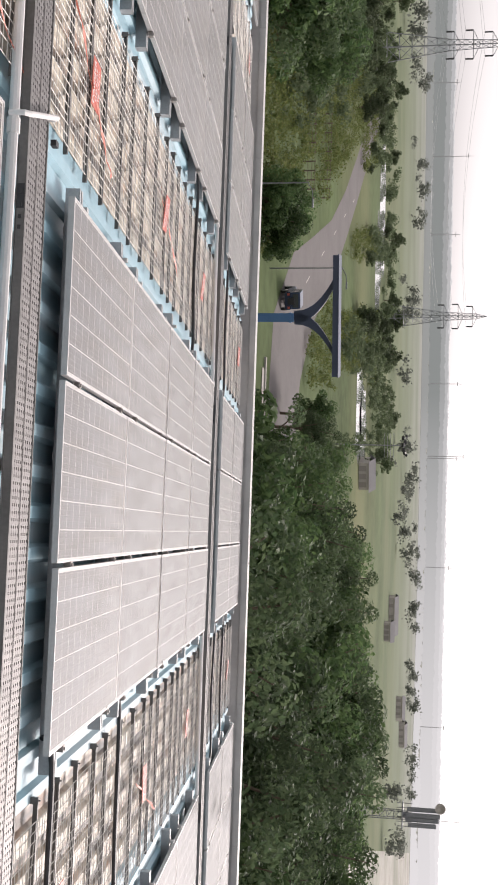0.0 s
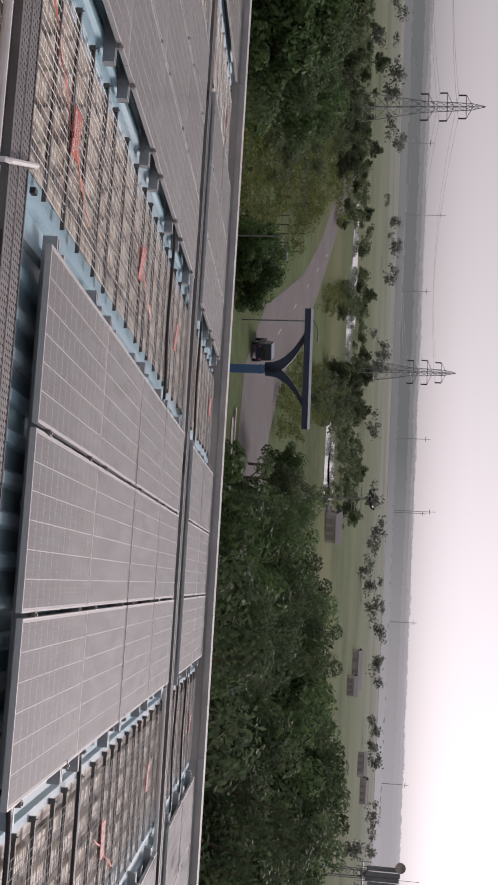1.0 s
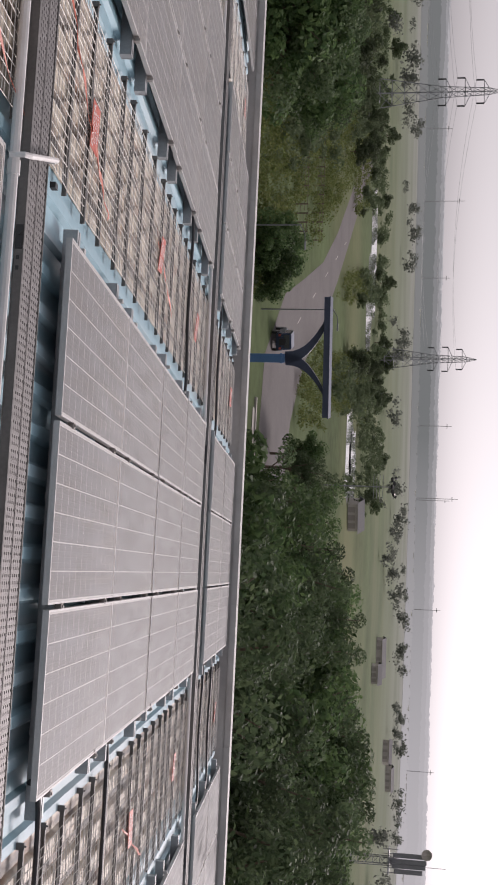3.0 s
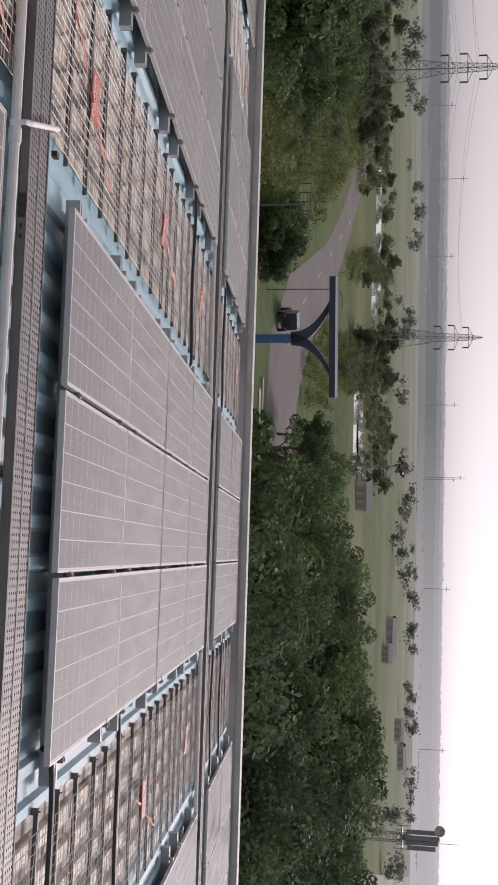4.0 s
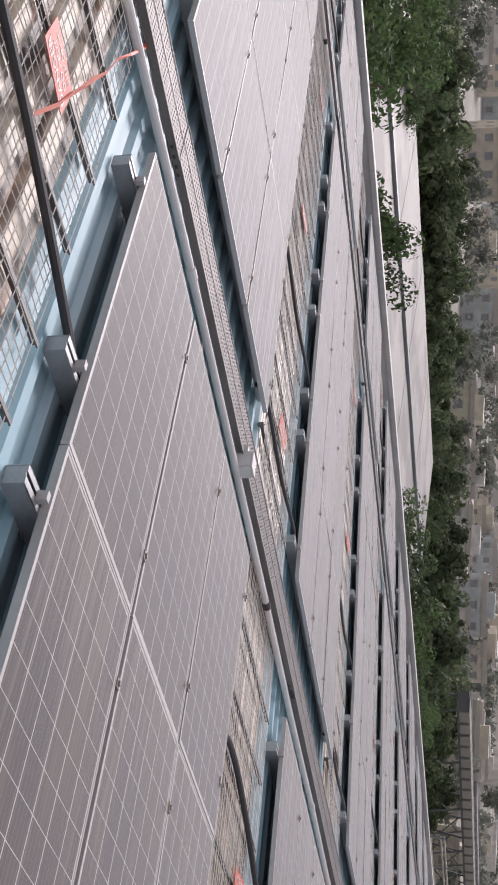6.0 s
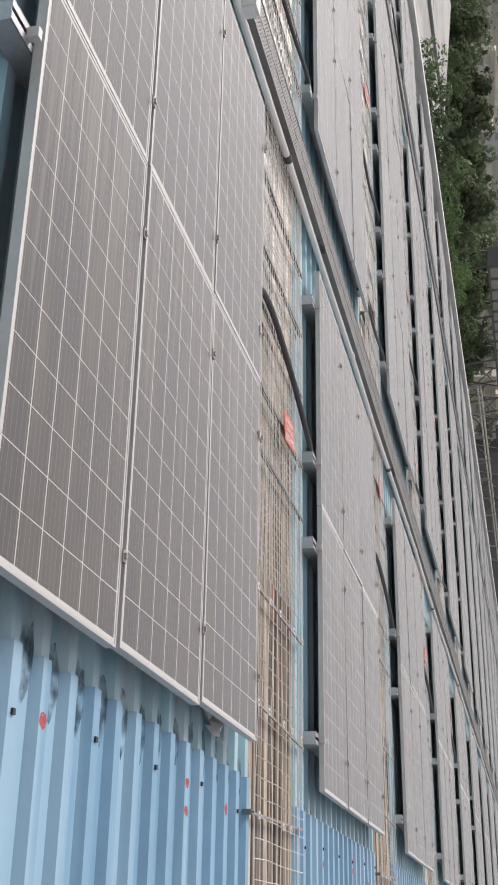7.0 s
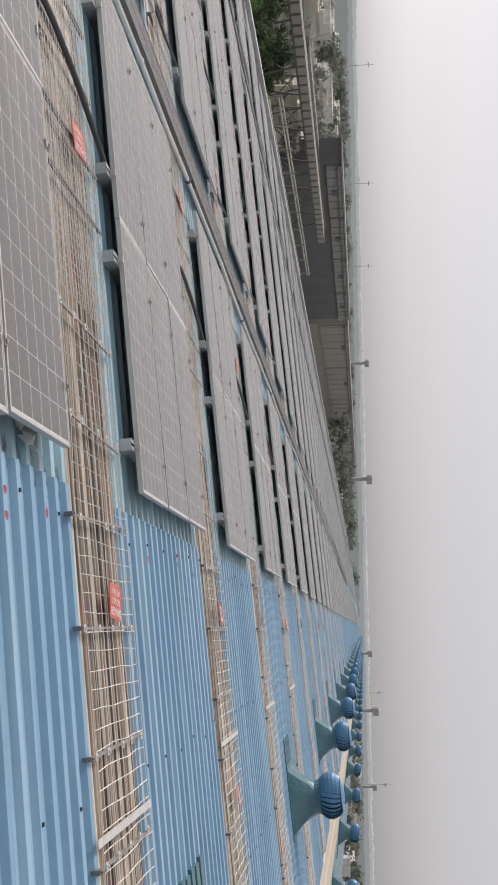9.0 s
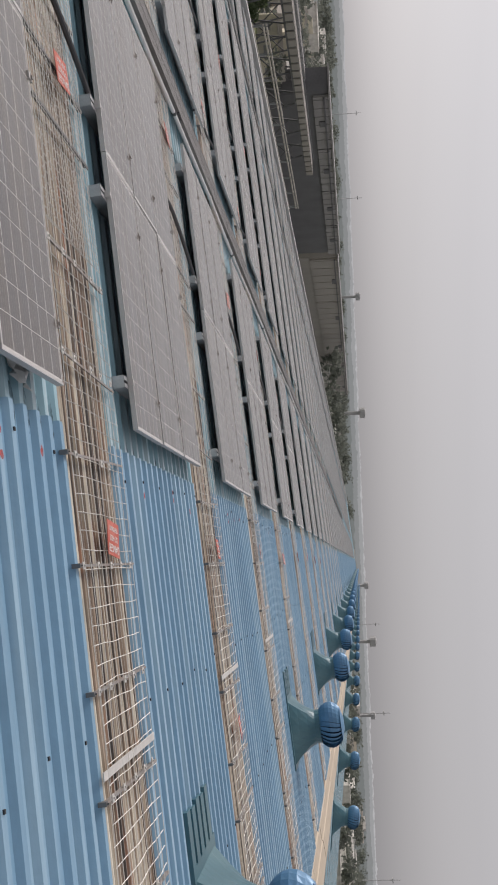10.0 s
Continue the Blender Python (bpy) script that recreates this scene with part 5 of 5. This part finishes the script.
for r0, x0 in ((0.42, 0.12),):
    c = bm.verts.new((0.25, -0.72, 15.1))
    ring = [bm.verts.new((0.45, -0.72 + r0 * math.cos(i * 2 * math.pi / n), 15.1 + r0 * math.sin(i * 2 * math.pi / n))) for i in range(n)]
    back = [bm.verts.new((0.15, -0.72 + r0 * 0.9 * math.cos(i * 2 * math.pi / n), 15.1 + r0 * 0.9 * math.sin(i * 2 * math.pi / n))) for i in range(n)]
    for i in range(n):
        bm.faces.new((ring[i], ring[(i + 1) % n], back[(i + 1) % n], back[i]))
        bm.faces.new((c, ring[(i + 1) % n], ring[i]))
    bm.faces.new(back)
part("dish", bm, M_CONCRETE, mast, "pale round dish")
bm = bmesh.new()
tube(bm, [(0, 0.3, 14.9), (0, 0.3, 16.6)], 0.02, 4)
part("whip_aerial", bm, M_STEEL, mast)

# ---- floodlight mast in the field ----
p = spot(-4.55, 157)
fm = thing("floodlight_mast", "slim steel mast with a cluster of floodlights on top", "floodlight", Matrix.Translation(p))
bm = bmesh.new()
tube(bm, [(0, 0, 0), (0, 0, 9.7)], 0.11, 6, 0.06)
part("pole", bm, M_STEEL, fm)
for i in range(7):
    bm = bmesh.new()
    a = i * 0.9
    box(bm, -0.16, 0.16, -0.28, 0.28, -0.16, 0.16, pose(math.cos(a) * 0.7, math.sin(a) * 1.3, 9.35 + 0.22 * (i % 3), 0, 25, a * 57))
    part("floodlight", bm, M_BLACK, fm)
for i in range(4):
    bm = bmesh.new()
    tube(bm, [(0, -1.7, 6.8 + i * 0.42), (0, 1.7, 6.8 + i * 0.42)], 0.035, 3)
    part("spreader", bm, M_STEEL, fm)

# ---- gate canopy with a branching column ----
p = spot(-10.95, 86)
gate = thing("entrance_canopy", "blue column branching into dark arms under a long canopy", "canopy", Matrix.Translation(p) @ pose(0, 0, 0, 0, 0, 10.95))
part("column", boxes((-0.33, 0.33, -0.33, 0.33, 0, 3.4)), M_GATEBLUE, gate, "bright blue square column")
part("collar", boxes((-0.38, 0.38, -0.38, 0.38, 3.05, 3.2)), M_GATEBLUE, gate)
for s in (-1, 1):
    bm = bmesh.new()
    prev = None
    for i in range(9):
        u = i / 8
        y = s * (0.05 + 2.6 * u ** 1.7)
        z = 3.4 + 3.0 * u ** 0.75
        w = 0.46 - 0.16 * u
        cur = [bm.verts.new(v) for v in ((-0.25, y - w, z), (0.25, y - w, z), (0.25, y + w, z + 0.06), (-0.25, y + w, z + 0.06))]
        if prev:
            for k in range(4):
                bm.faces.new((prev[k], prev[(k + 1) % 4], cur[(k + 1) % 4], cur[k]))
        else:
            bm.faces.new(cur[::-1])
        prev = cur
    bm.faces.new(prev)
    part("arm", bm, M_GATEDARK, gate, "dark curved arm")
part("canopy", boxes((-1.0, 1.0, -4.6, 4.4, 6.4, 6.78), (-1.06, 1.06, -4.66, 4.46, 6.78, 6.86)), M_GATEDARK, gate, "dark blue canopy slab")

# ---- jeep on the road ----
def jeep(p, turn):
    j = thing("jeep", "dark blue boxy jeep on the road", "car", Matrix.Translation(p) @ pose(0, 0, 0, 0, 0, turn))
    bm = boxes((-1.95, 1.95, -0.8, 0.8, 0.45, 1.05))
    bmesh.ops.bevel(bm, geom=list(bm.edges), offset=0.08, segments=2, affect="EDGES")
    body = part("body", bm, M_CARDARK, j)
    bm = bmesh.new()
    lo = [bm.verts.new(v) for v in ((-1.8, -0.76, 1.05), (0.75, -0.76, 1.05), (0.75, 0.76, 1.05), (-1.8, 0.76, 1.05))]
    hi = [bm.verts.new(v) for v in ((-1.7, -0.7, 1.82), (0.35, -0.7, 1.82), (0.35, 0.7, 1.82), (-1.7, 0.7, 1.82))]
    bm.faces.new(hi)
    for k in range(4):
        bm.faces.new((lo[k], lo[(k + 1) % 4], hi[(k + 1) % 4], hi[k]))
    part("cabin", bm, M_CARDARK, j)
    for x0, x1, y in ((-1.6, -0.7, 0.755), (-0.55, 0.4, 0.755), (-1.6, -0.7, -0.765), (-0.55, 0.4, -0.765)):
        part("window", boxes((x0, x1, y, y + 0.01, 1.15, 1.68)), M_GLASS, j)
    part("windscreen", boxes((0.6, 0.62, -0.62, 0.62, 1.12, 1.7)), M_GLASS, j)
    part("rear_window", boxes((-1.81, -1.79, -0.6, 0.6, 1.15, 1.65)), M_GLASS, j)
    for x in (-1.25, 1.25):
        for y in (-0.78, 0.78):
            bm = bmesh.new()
            tube(bm, [(x, y - 0.1, 0.36), (x, y + 0.1, 0.36)], 0.36, 16)
            w = part("wheel", bm, M_BLACK, j)
            bm = bmesh.new()
            tube(bm, [(x, y - 0.11, 0.36), (x, y + 0.11, 0.36)], 0.19, 12)
            part("rim", bm, M_STEEL, w)
    for y in (-0.6, 0.6):
        part("headlight", boxes((1.95, 1.97, y - 0.12, y + 0.12, 0.75, 0.95)), M_WHITE, j)
        part("tail_light", boxes((-1.97, -1.95, y - 0.1, y + 0.1, 0.7, 0.9)), M_RED, j)
    part("bumper", boxes((1.95, 2.08, -0.8, 0.8, 0.42, 0.6)), M_BLACK, j)
    part("spare_wheel", boxes((-2.1, -1.95, -0.3, 0.3, 0.75, 1.35)), M_BLACK, j)


jeep(Vector((-95.5, -19.4, GROUND_Z + 0.02)), 200)

# ---- street lamps and field fences ----
def street_lamp(p, h, turn):
    t = thing("street_lamp", "thin grey street lamp with a single arm", "street lamp", Matrix.Translation(p) @ pose(0, 0, 0, 0, 0, turn), "street lamps")
    bm = bmesh.new()
    tube(bm, [(0, 0, 0), (0, 0, h)], 0.07, 6, 0.05)
    part("pole", bm, M_STEEL, t)
    bm = bmesh.new()
    tube(bm, [(0, 0, h - 0.1), (0.6, 0, h + 0.25), (1.4, 0, h + 0.3)], 0.035, 5)
    part("arm", bm, M_STEEL, t)
    part("lamp_head", boxes((1.2, 1.8, -0.12, 0.12, h + 0.24, h + 0.36)), M_STEEL, t)


for az, d, h in ((-13.4, 96, 6.2), (-17.6, 82, 5.0), (-5.0, 64, 6.0), (9.7, 50, 5.2), (22.0, 70, 7.0)):
    street_lamp(spot(az, d), h, 90)
for row, (az0, az1, d0, d1) in enumerate(((-23, -16.8, 122, 118), (-23, -16.8, 139, 134))):
    f = thing("field_fence", "dark post and wire fence across the grass", "fence", None, "field fences")
    n = 14
    pts = [spot(az0 + (az1 - az0) * i / n, d0 + (d1 - d0) * i / n) for i in range(n + 1)]
    for q in pts:
        part("post", boxes((-0.06, 0.06, -0.06, 0.06, 0, 1.3)), M_BARK, f, "", Matrix.Translation(q))
    for z in (0.5, 0.9, 1.2):
        bm = bmesh.new()
        tube(bm, [q + Vector((0, 0, z)) for q in pts], 0.025, 3)
        part("rail", bm, M_BARK, f)

# ---- low farm buildings in the fields ----
def farm_shed(az, d, w, l, h, turn):
    f = thing("farm_shed", "low grey farm shed with pale end wall in the fields", "shed", Matrix.Translation(spot(az, d)) @ pose(0, 0, 0, 0, 0, turn), "farm sheds")
    part("wall", boxes((-w / 2, w / 2, -l / 2, l / 2, 0, h)), M_CONCRETE, f, "pale wall")
    bm = bmesh.new()
    a = [bm.verts.new((x, -l / 2 - 0.4, z)) for x, z in ((-w / 2 - 0.5, h), (0, h + 1.1), (w / 2 + 0.5, h), (0, h + 0.9))]
    b = [bm.verts.new((v.co.x, l / 2 + 0.4, v.co.z)) for v in a]
    bm.faces.new(a)
    bm.faces.new(b[::-1])
    for i in range(4):
        bm.faces.new((a[i], b[i], b[(i + 1) % 4], a[(i + 1) % 4]))
    part("roof", bm, M_DARKWALL, f, "grey sheet roof")
    for y in (-l * 0.3, 0, l * 0.3):
        part("door", boxes((w / 2, w / 2 + 0.06, y - 0.5, y + 0.5, 0, h * 0.75)), M_TANROOF, f)


for az, d, w, l, h, turn in ((-3.1, 206, 4, 5, 1.8, 20), (3.9, 345, 5, 11, 1.7, 8), (4.7, 318, 4, 5, 1.7, 4), (8.4, 430, 5, 8, 2.2, -20), (9.6, 470, 5, 9, 2.2, 12)):
    farm_shed(az, d, w, l, h, turn)

# ---- neighbouring white-roofed shed ----
ws = thing("white_roof_shed", "low shed with a wide glossy white sheet roof", "building", None)
part("wall", boxes((-73.5, -46.5, 30.5, 84.5, GROUND_Z, -7.9)), M_CONCRETE, ws)
for i in range(9):
    y = 30 + i * 6.1
    part("roof_panel", boxes((-74, -46, y, y + 6.08, -7.9, -7.6 + 0.02 * (i % 2))), M_WROOF, ws)
for x, y0, y1 in ((-60, 30, 85), (-48, 30, 85)):
    part("roof_pipe", boxes((x - 0.3, x + 0.3, y0, y1, -7.57, -7.35)), M_STEEL, ws, "", pose(0, 0, 0, 0, 0, 0))

# ---- conveyor galleries, pipe rack and sheds along the yard ----
def gallery(x, y0, y1, z, w, mat, deep=1.0):
    g = thing("conveyor_gallery", "long raised gallery with ribbed tan roof on trestles", "gallery", None, "conveyor galleries")
    part("gallery_wall", boxes((x - w / 2 + 0.2, x + w / 2 - 0.2, y0, y1, z - deep - 0.3, z)), M_DARKWALL, g)
    n = int((y1 - y0) / 2.6)
    for i in range(n):
        ya = y0 + (y1 - y0) * i / n
        part("cladding_panel", boxes((x + w / 2 - 0.2, x + w / 2, ya + 0.12, ya + (y1 - y0) / n - 0.55, z - deep, z + 0.1), (x - w / 2, x + w / 2, ya + 0.12, ya + (y1 - y0) / n - 0.55, z + 0.1, z + 0.2)), mat, g)
    part("handrail", boxes((x - w / 2 - 0.1, x - w / 2, y0, y1, z + 0.4, z + 0.46), (x - w / 2 - 0.08, x - w / 2 - 0.02, y0, y1, z + 0.2, z + 0.26)), M_STEEL, g)
    for i in range(int((y1 - y0) / 12) + 1):
        y = y0 + 0.5 + i * 12
        bm = bmesh.new()
        for s in (-1, 1):
            tube(bm, [(x + s * w * 0.7, y, GROUND_Z), (x + s * w * 0.3, y, z - deep - 0.3)], 0.16, 4)
        tube(bm, [(x - w * 0.6, y, GROUND_Z + 2), (x + w * 0.4, y, z - 3)], 0.12, 4)
        tube(bm, [(x + w * 0.6, y, GROUND_Z + 2), (x - w * 0.4, y, z - 3)], 0.12, 4)
        part("trestle", bm, M_DARKWALL, g)


gallery(-69, 120, 214, -4.3, 3.2, M_TANROOF)
gallery(-84, 168, 212, -4.8, 3.0, M_SHEDROOF, 0.6)
rack = thing("pipe_rack", "pale steel pipe rack with railings beside the yard", "pipe rack", None)
for z in (-6.1, -5.1, -4.8):
    part("rail", boxes((-44.1, -43.9, 104, 160, z - 0.07, z + 0.07)), M_CONCRETE, rack)
for i in range(10):
    part("post", boxes((-44.1, -43.9, 104.2 + i * 6.1 - 0.1, 104.2 + i * 6.1 + 0.1, GROUND_Z, -4.7)), M_STEEL, rack)


def clad_shed(x0, x1, y0, y1, sill, top, bays, mat, low_mat, label):
    """A long shed with a solid wall below, clad in sheet above, in bays."""
    s = thing("industrial_shed", label, "building", None, "industrial sheds")
    part("wall", boxes((x0, x1, y0, y1, GROUND_Z, top - 0.3)), low_mat, s)
    part("roof", boxes((x0 - 0.5, x1 + 0.9, y0 - 0.5, y1 + 0.5, top - 0.3, top)), M_SHEDROOF, s)
    for i in range(bays):
        ya, yb = y0 + (y1 - y0) * i / bays, y0 + (y1 - y0) * (i + 1) / bays
        c = part("cladding", boxes((x1, x1 + 0.5, ya + 0.9, yb, sill, top - 0.35)), mat, s)
        for k in range(6):
            part("rib", boxes((x1 + 0.5, x1 + 0.62, ya + 2 + (yb - ya - 3) * k / 6, ya + 2.3 + (yb - ya - 3) * k / 6, sill, top - 0.4)), mat, c)
        part("gutter", boxes((x1 + 0.5, x1 + 0.9, ya + 0.9, yb, top - 1.3, top - 1.0)), M_DARKWALL, c)
        part("louvre", boxes((x1 + 0.5, x1 + 0.7, ya + (yb - ya) * 0.45, ya + (yb - ya) * 0.55, top - 2.4, top - 1.3)), M_DARKWALL, c)


# Shade of the open lower side put in as a solid dark wall.
clad_shed(-85, -80, 205, 314, -3.4, -0.2, 4, M_SHEDROOF, M_DARKWALL, "long shed clad in grey sheet above a shade-dark lower side")
clad_shed(-86, -80, 319, 584, -9.0, -0.8, 5, M_TANROOF, M_TANROOF, "long tan clad shed beyond the yard")


# ---- houses of the town ----
def house_proto(i, w, d, h, mat):
    t = thing("house", ("small flat roofed painted house in the hazy town", "two storey pale house with flat roof and parapet", "low tan house with tiled porch roof", "three storey pale block with rows of windows")[i % 4], "house", Matrix.Translation((0, 0, -90)), "town houses")
    part("wall", boxes((-w / 2, w / 2, -d / 2, d / 2, 0, h)), mat, t)
    part("roof", boxes((-w / 2 - 0.3, w / 2 + 0.3, -d / 2 - 0.3, d / 2 + 0.3, h, h + 0.25), (-w / 2, -w / 2 + 0.2, -d / 2, d / 2, h + 0.25, h + 0.9), (w / 2 - 0.2, w / 2, -d / 2, d / 2, h + 0.25, h + 0.9), (-w / 2 + 0.2, w / 2 - 0.2, -d / 2, -d / 2 + 0.2, h + 0.25, h + 0.9)), M_CONCRETE, t)
    part("stair_room", boxes((-w * 0.1, w * 0.3, -d * 0.2, d * 0.2, h + 0.25, h + 2.4)), mat, t)
    storeys = max(1, round(h / 3.1))
    for s in range(storeys):
        for k in range(max(2, int(d / 3.2))):
            y = -d / 2 + d * (k + 0.5) / max(2, int(d / 3.2))
            win = part("window", boxes((w / 2, w / 2 + 0.05, y - 0.7, y + 0.7, s * 3.1 + 0.9, s * 3.1 + 2.3)), M_TOWNGLASS, t)
            part("sill", boxes((w / 2, w / 2 + 0.35, y - 0.9, y + 0.9, s * 3.1 + 2.4, s * 3.1 + 2.52)), M_CONCRETE, win)
        for k in range(max(2, int(w / 3.5))):
            x = -w / 2 + w * (k + 0.5) / max(2, int(w / 3.5))
            part("window", boxes((x - 0.7, x + 0.7, -d / 2 - 0.05, -d / 2, s * 3.1 + 0.9, s * 3.1 + 2.3)), M_TOWNGLASS, t)
    return t


HOUSES = [house_proto(0, 9, 11, 3.6, WALLS[0]), house_proto(1, 10, 14, 6.6, WALLS[1]), house_proto(2, 8, 10, 3.4, WALLS[3]), house_proto(3, 11, 20, 9.6, WALLS[0]), house_proto(1, 9, 12, 6.4, WALLS[2]), house_proto(0, 8, 12, 3.6, WALLS[4])]
used = set()


def put_house(i, az, d, turn):
    t = HOUSES[i]
    m = Matrix.Translation(spot(az, d)) @ pose(0, 0, 0, 0, 0, -az + turn)
    if i in used:
        copy_thing(t, m)
    else:
        used.add(i)
        t.matrix_basis = m


put_house(1, 31.3, 235, 10)
put_house(3, 24.6, 330, -14)
put_house(1, 53.9, 260, 5)
rn = random.Random(19)
for i in range(58):
    az = rn.uniform(20, 66)
    d = rn.uniform(190, 520)
    put_house(rn.choice((0, 0, 1, 2, 4, 5, 5)), az, d, rn.uniform(-40, 40))
for i in range(12):
    put_house(rn.choice((0, 1, 2, 3, 4)), rn.uniform(82, 104), rn.uniform(520, 760), rn.uniform(-40, 40))
walls_m, wins_m = [], []
WALL_ME = mesh_of("wall", boxes((-4.5, 4.5, -5.5, 5.5, 0, 5.0), (-4.8, 4.8, -5.8, 5.8, 5.0, 5.3)), WALLS[0])
WIN_ME = mesh_of("window", boxes((4.5, 4.56, -3.6, -2.0, 1.0, 2.4), (4.5, 4.56, 1.8, 3.4, 1.0, 2.4), (-2.2, -0.8, -5.56, -5.5, 1.0, 2.4)), M_TOWNGLASS)
for i in range(140):
    az = rn.uniform(18, 66) if i < 80 else rn.uniform(80, 106)
    m = Matrix.Translation(spot(az, rn.uniform(380, 680) if i < 80 else rn.uniform(430, 700))) @ pose(0, 0, 0, 0, 0, rn.uniform(0, 90)) @ Matrix.Diagonal((rn.uniform(0.7, 1.4), rn.uniform(0.7, 1.6), rn.uniform(0.7, 1.5), 1))
    walls_m.append((WALL_ME, m))
    wins_m.append((WIN_ME, m))
town = thing("far_town", "crowded pale low houses fading into haze", "town", None, "", "stuff")
part("house_walls", joined("house_walls", walls_m, WALLS[0]), None, town)
part("house_windows", joined("house_windows", wins_m, M_TOWNGLASS), None, town)
# pitched shrine roof in the town
sh = thing("pavilion", "small pavilion with steep pale pyramid roof", "pavilion", Matrix.Translation(spot(46.9, 330)))
part("wall", boxes((-4, 4, -4, 4, 0, 4)), WALLS[0], sh)
bm = bmesh.new()
b4 = [bm.verts.new(v) for v in ((-6, -6, 4), (6, -6, 4), (6, 6, 4), (-6, 6, 4))]
apex = bm.verts.new((0, 0, 10))
bm.faces.new(b4[::-1])
for k in range(4):
    bm.faces.new((b4[k], b4[(k + 1) % 4], apex))
part("roof", bm, M_CONCRETE, sh, "pale pyramid roof")


# ---- water towers and masts on the skyline ----
def water_tower(az, d, z_bottom, z_top, r):
    p = spot(az, d)
    t = thing("water_tower", "hazy round concrete water tower on a shaft", "water tower", Matrix.Translation(p), "water towers")
    bm = bmesh.new()
    tube(bm, [(0, 0, 0), (0, 0, z_bottom)], r * 0.35, 12)
    part("shaft", bm, M_TOWER, t)
    bm = bmesh.new()
    hh = z_top - z_bottom
    tube(bm, [(0, 0, z_bottom), (0, 0, z_bottom + hh * 0.2), (0, 0, z_bottom + hh * 0.8)], r, 16)
    tube(bm, [(0, 0, z_bottom + hh * 0.8), (0, 0, z_top)], r, 16, r * 0.1)
    part("tank", bm, M_TOWER, t)


for az, d, el0, el1, r in ((82.6, 620, 0.28, 0.60, 2.9), (93.95, 640, 0.34, 0.70, 2.8), (97.5, 800, 0.25, 0.5, 2.6), (91.2, 800, 0.18, 0.42, 2.6), (76.8, 820, 0.3, 0.55, 2.8)):
    zb, zt = EYE.z + d * math.tan(radians(el0)) - GROUND_Z, EYE.z + d * math.tan(radians(el1)) - GROUND_Z
    water_tower(az, d, zb, zt, r)
for az, d, el in ((-22.0, 900, 0.5), (-18.6, 1000, 1.2), (-14.9, 1000, 0.6), (-7.6, 1000, 0.9), (-4.0, 950, 1.3), (-3.9, 1050, 0.9), (1.5, 1000, 0.6), (62.5, 900, 1.0), (68.0, 900, 0.9), (72, 950, 0.8), (97.4, 700, 1.2), (93.1, 900, 0.9), (105, 700, 1.3), (9.2, 1000, 0.5)):
    t = thing("distant_mast", "thin hazy lattice mast on the skyline", "mast", Matrix.Translation(spot(az, d)), "distant masts")
    bm = bmesh.new()
    tube(bm, [(0, 0, 0), (0, 0, EYE.z + d * math.tan(radians(el)) - GROUND_Z)], 0.32, 4, 0.18)
    part("pole", bm, M_TOWER, t)
    bm = bmesh.new()
    zt = EYE.z + d * math.tan(radians(el)) - GROUND_Z
    box(bm, -1.2, 1.2, -1.8, 1.8, zt * 0.86, zt * 0.86 + 0.5)
    part("platform", bm, M_TOWER, t)
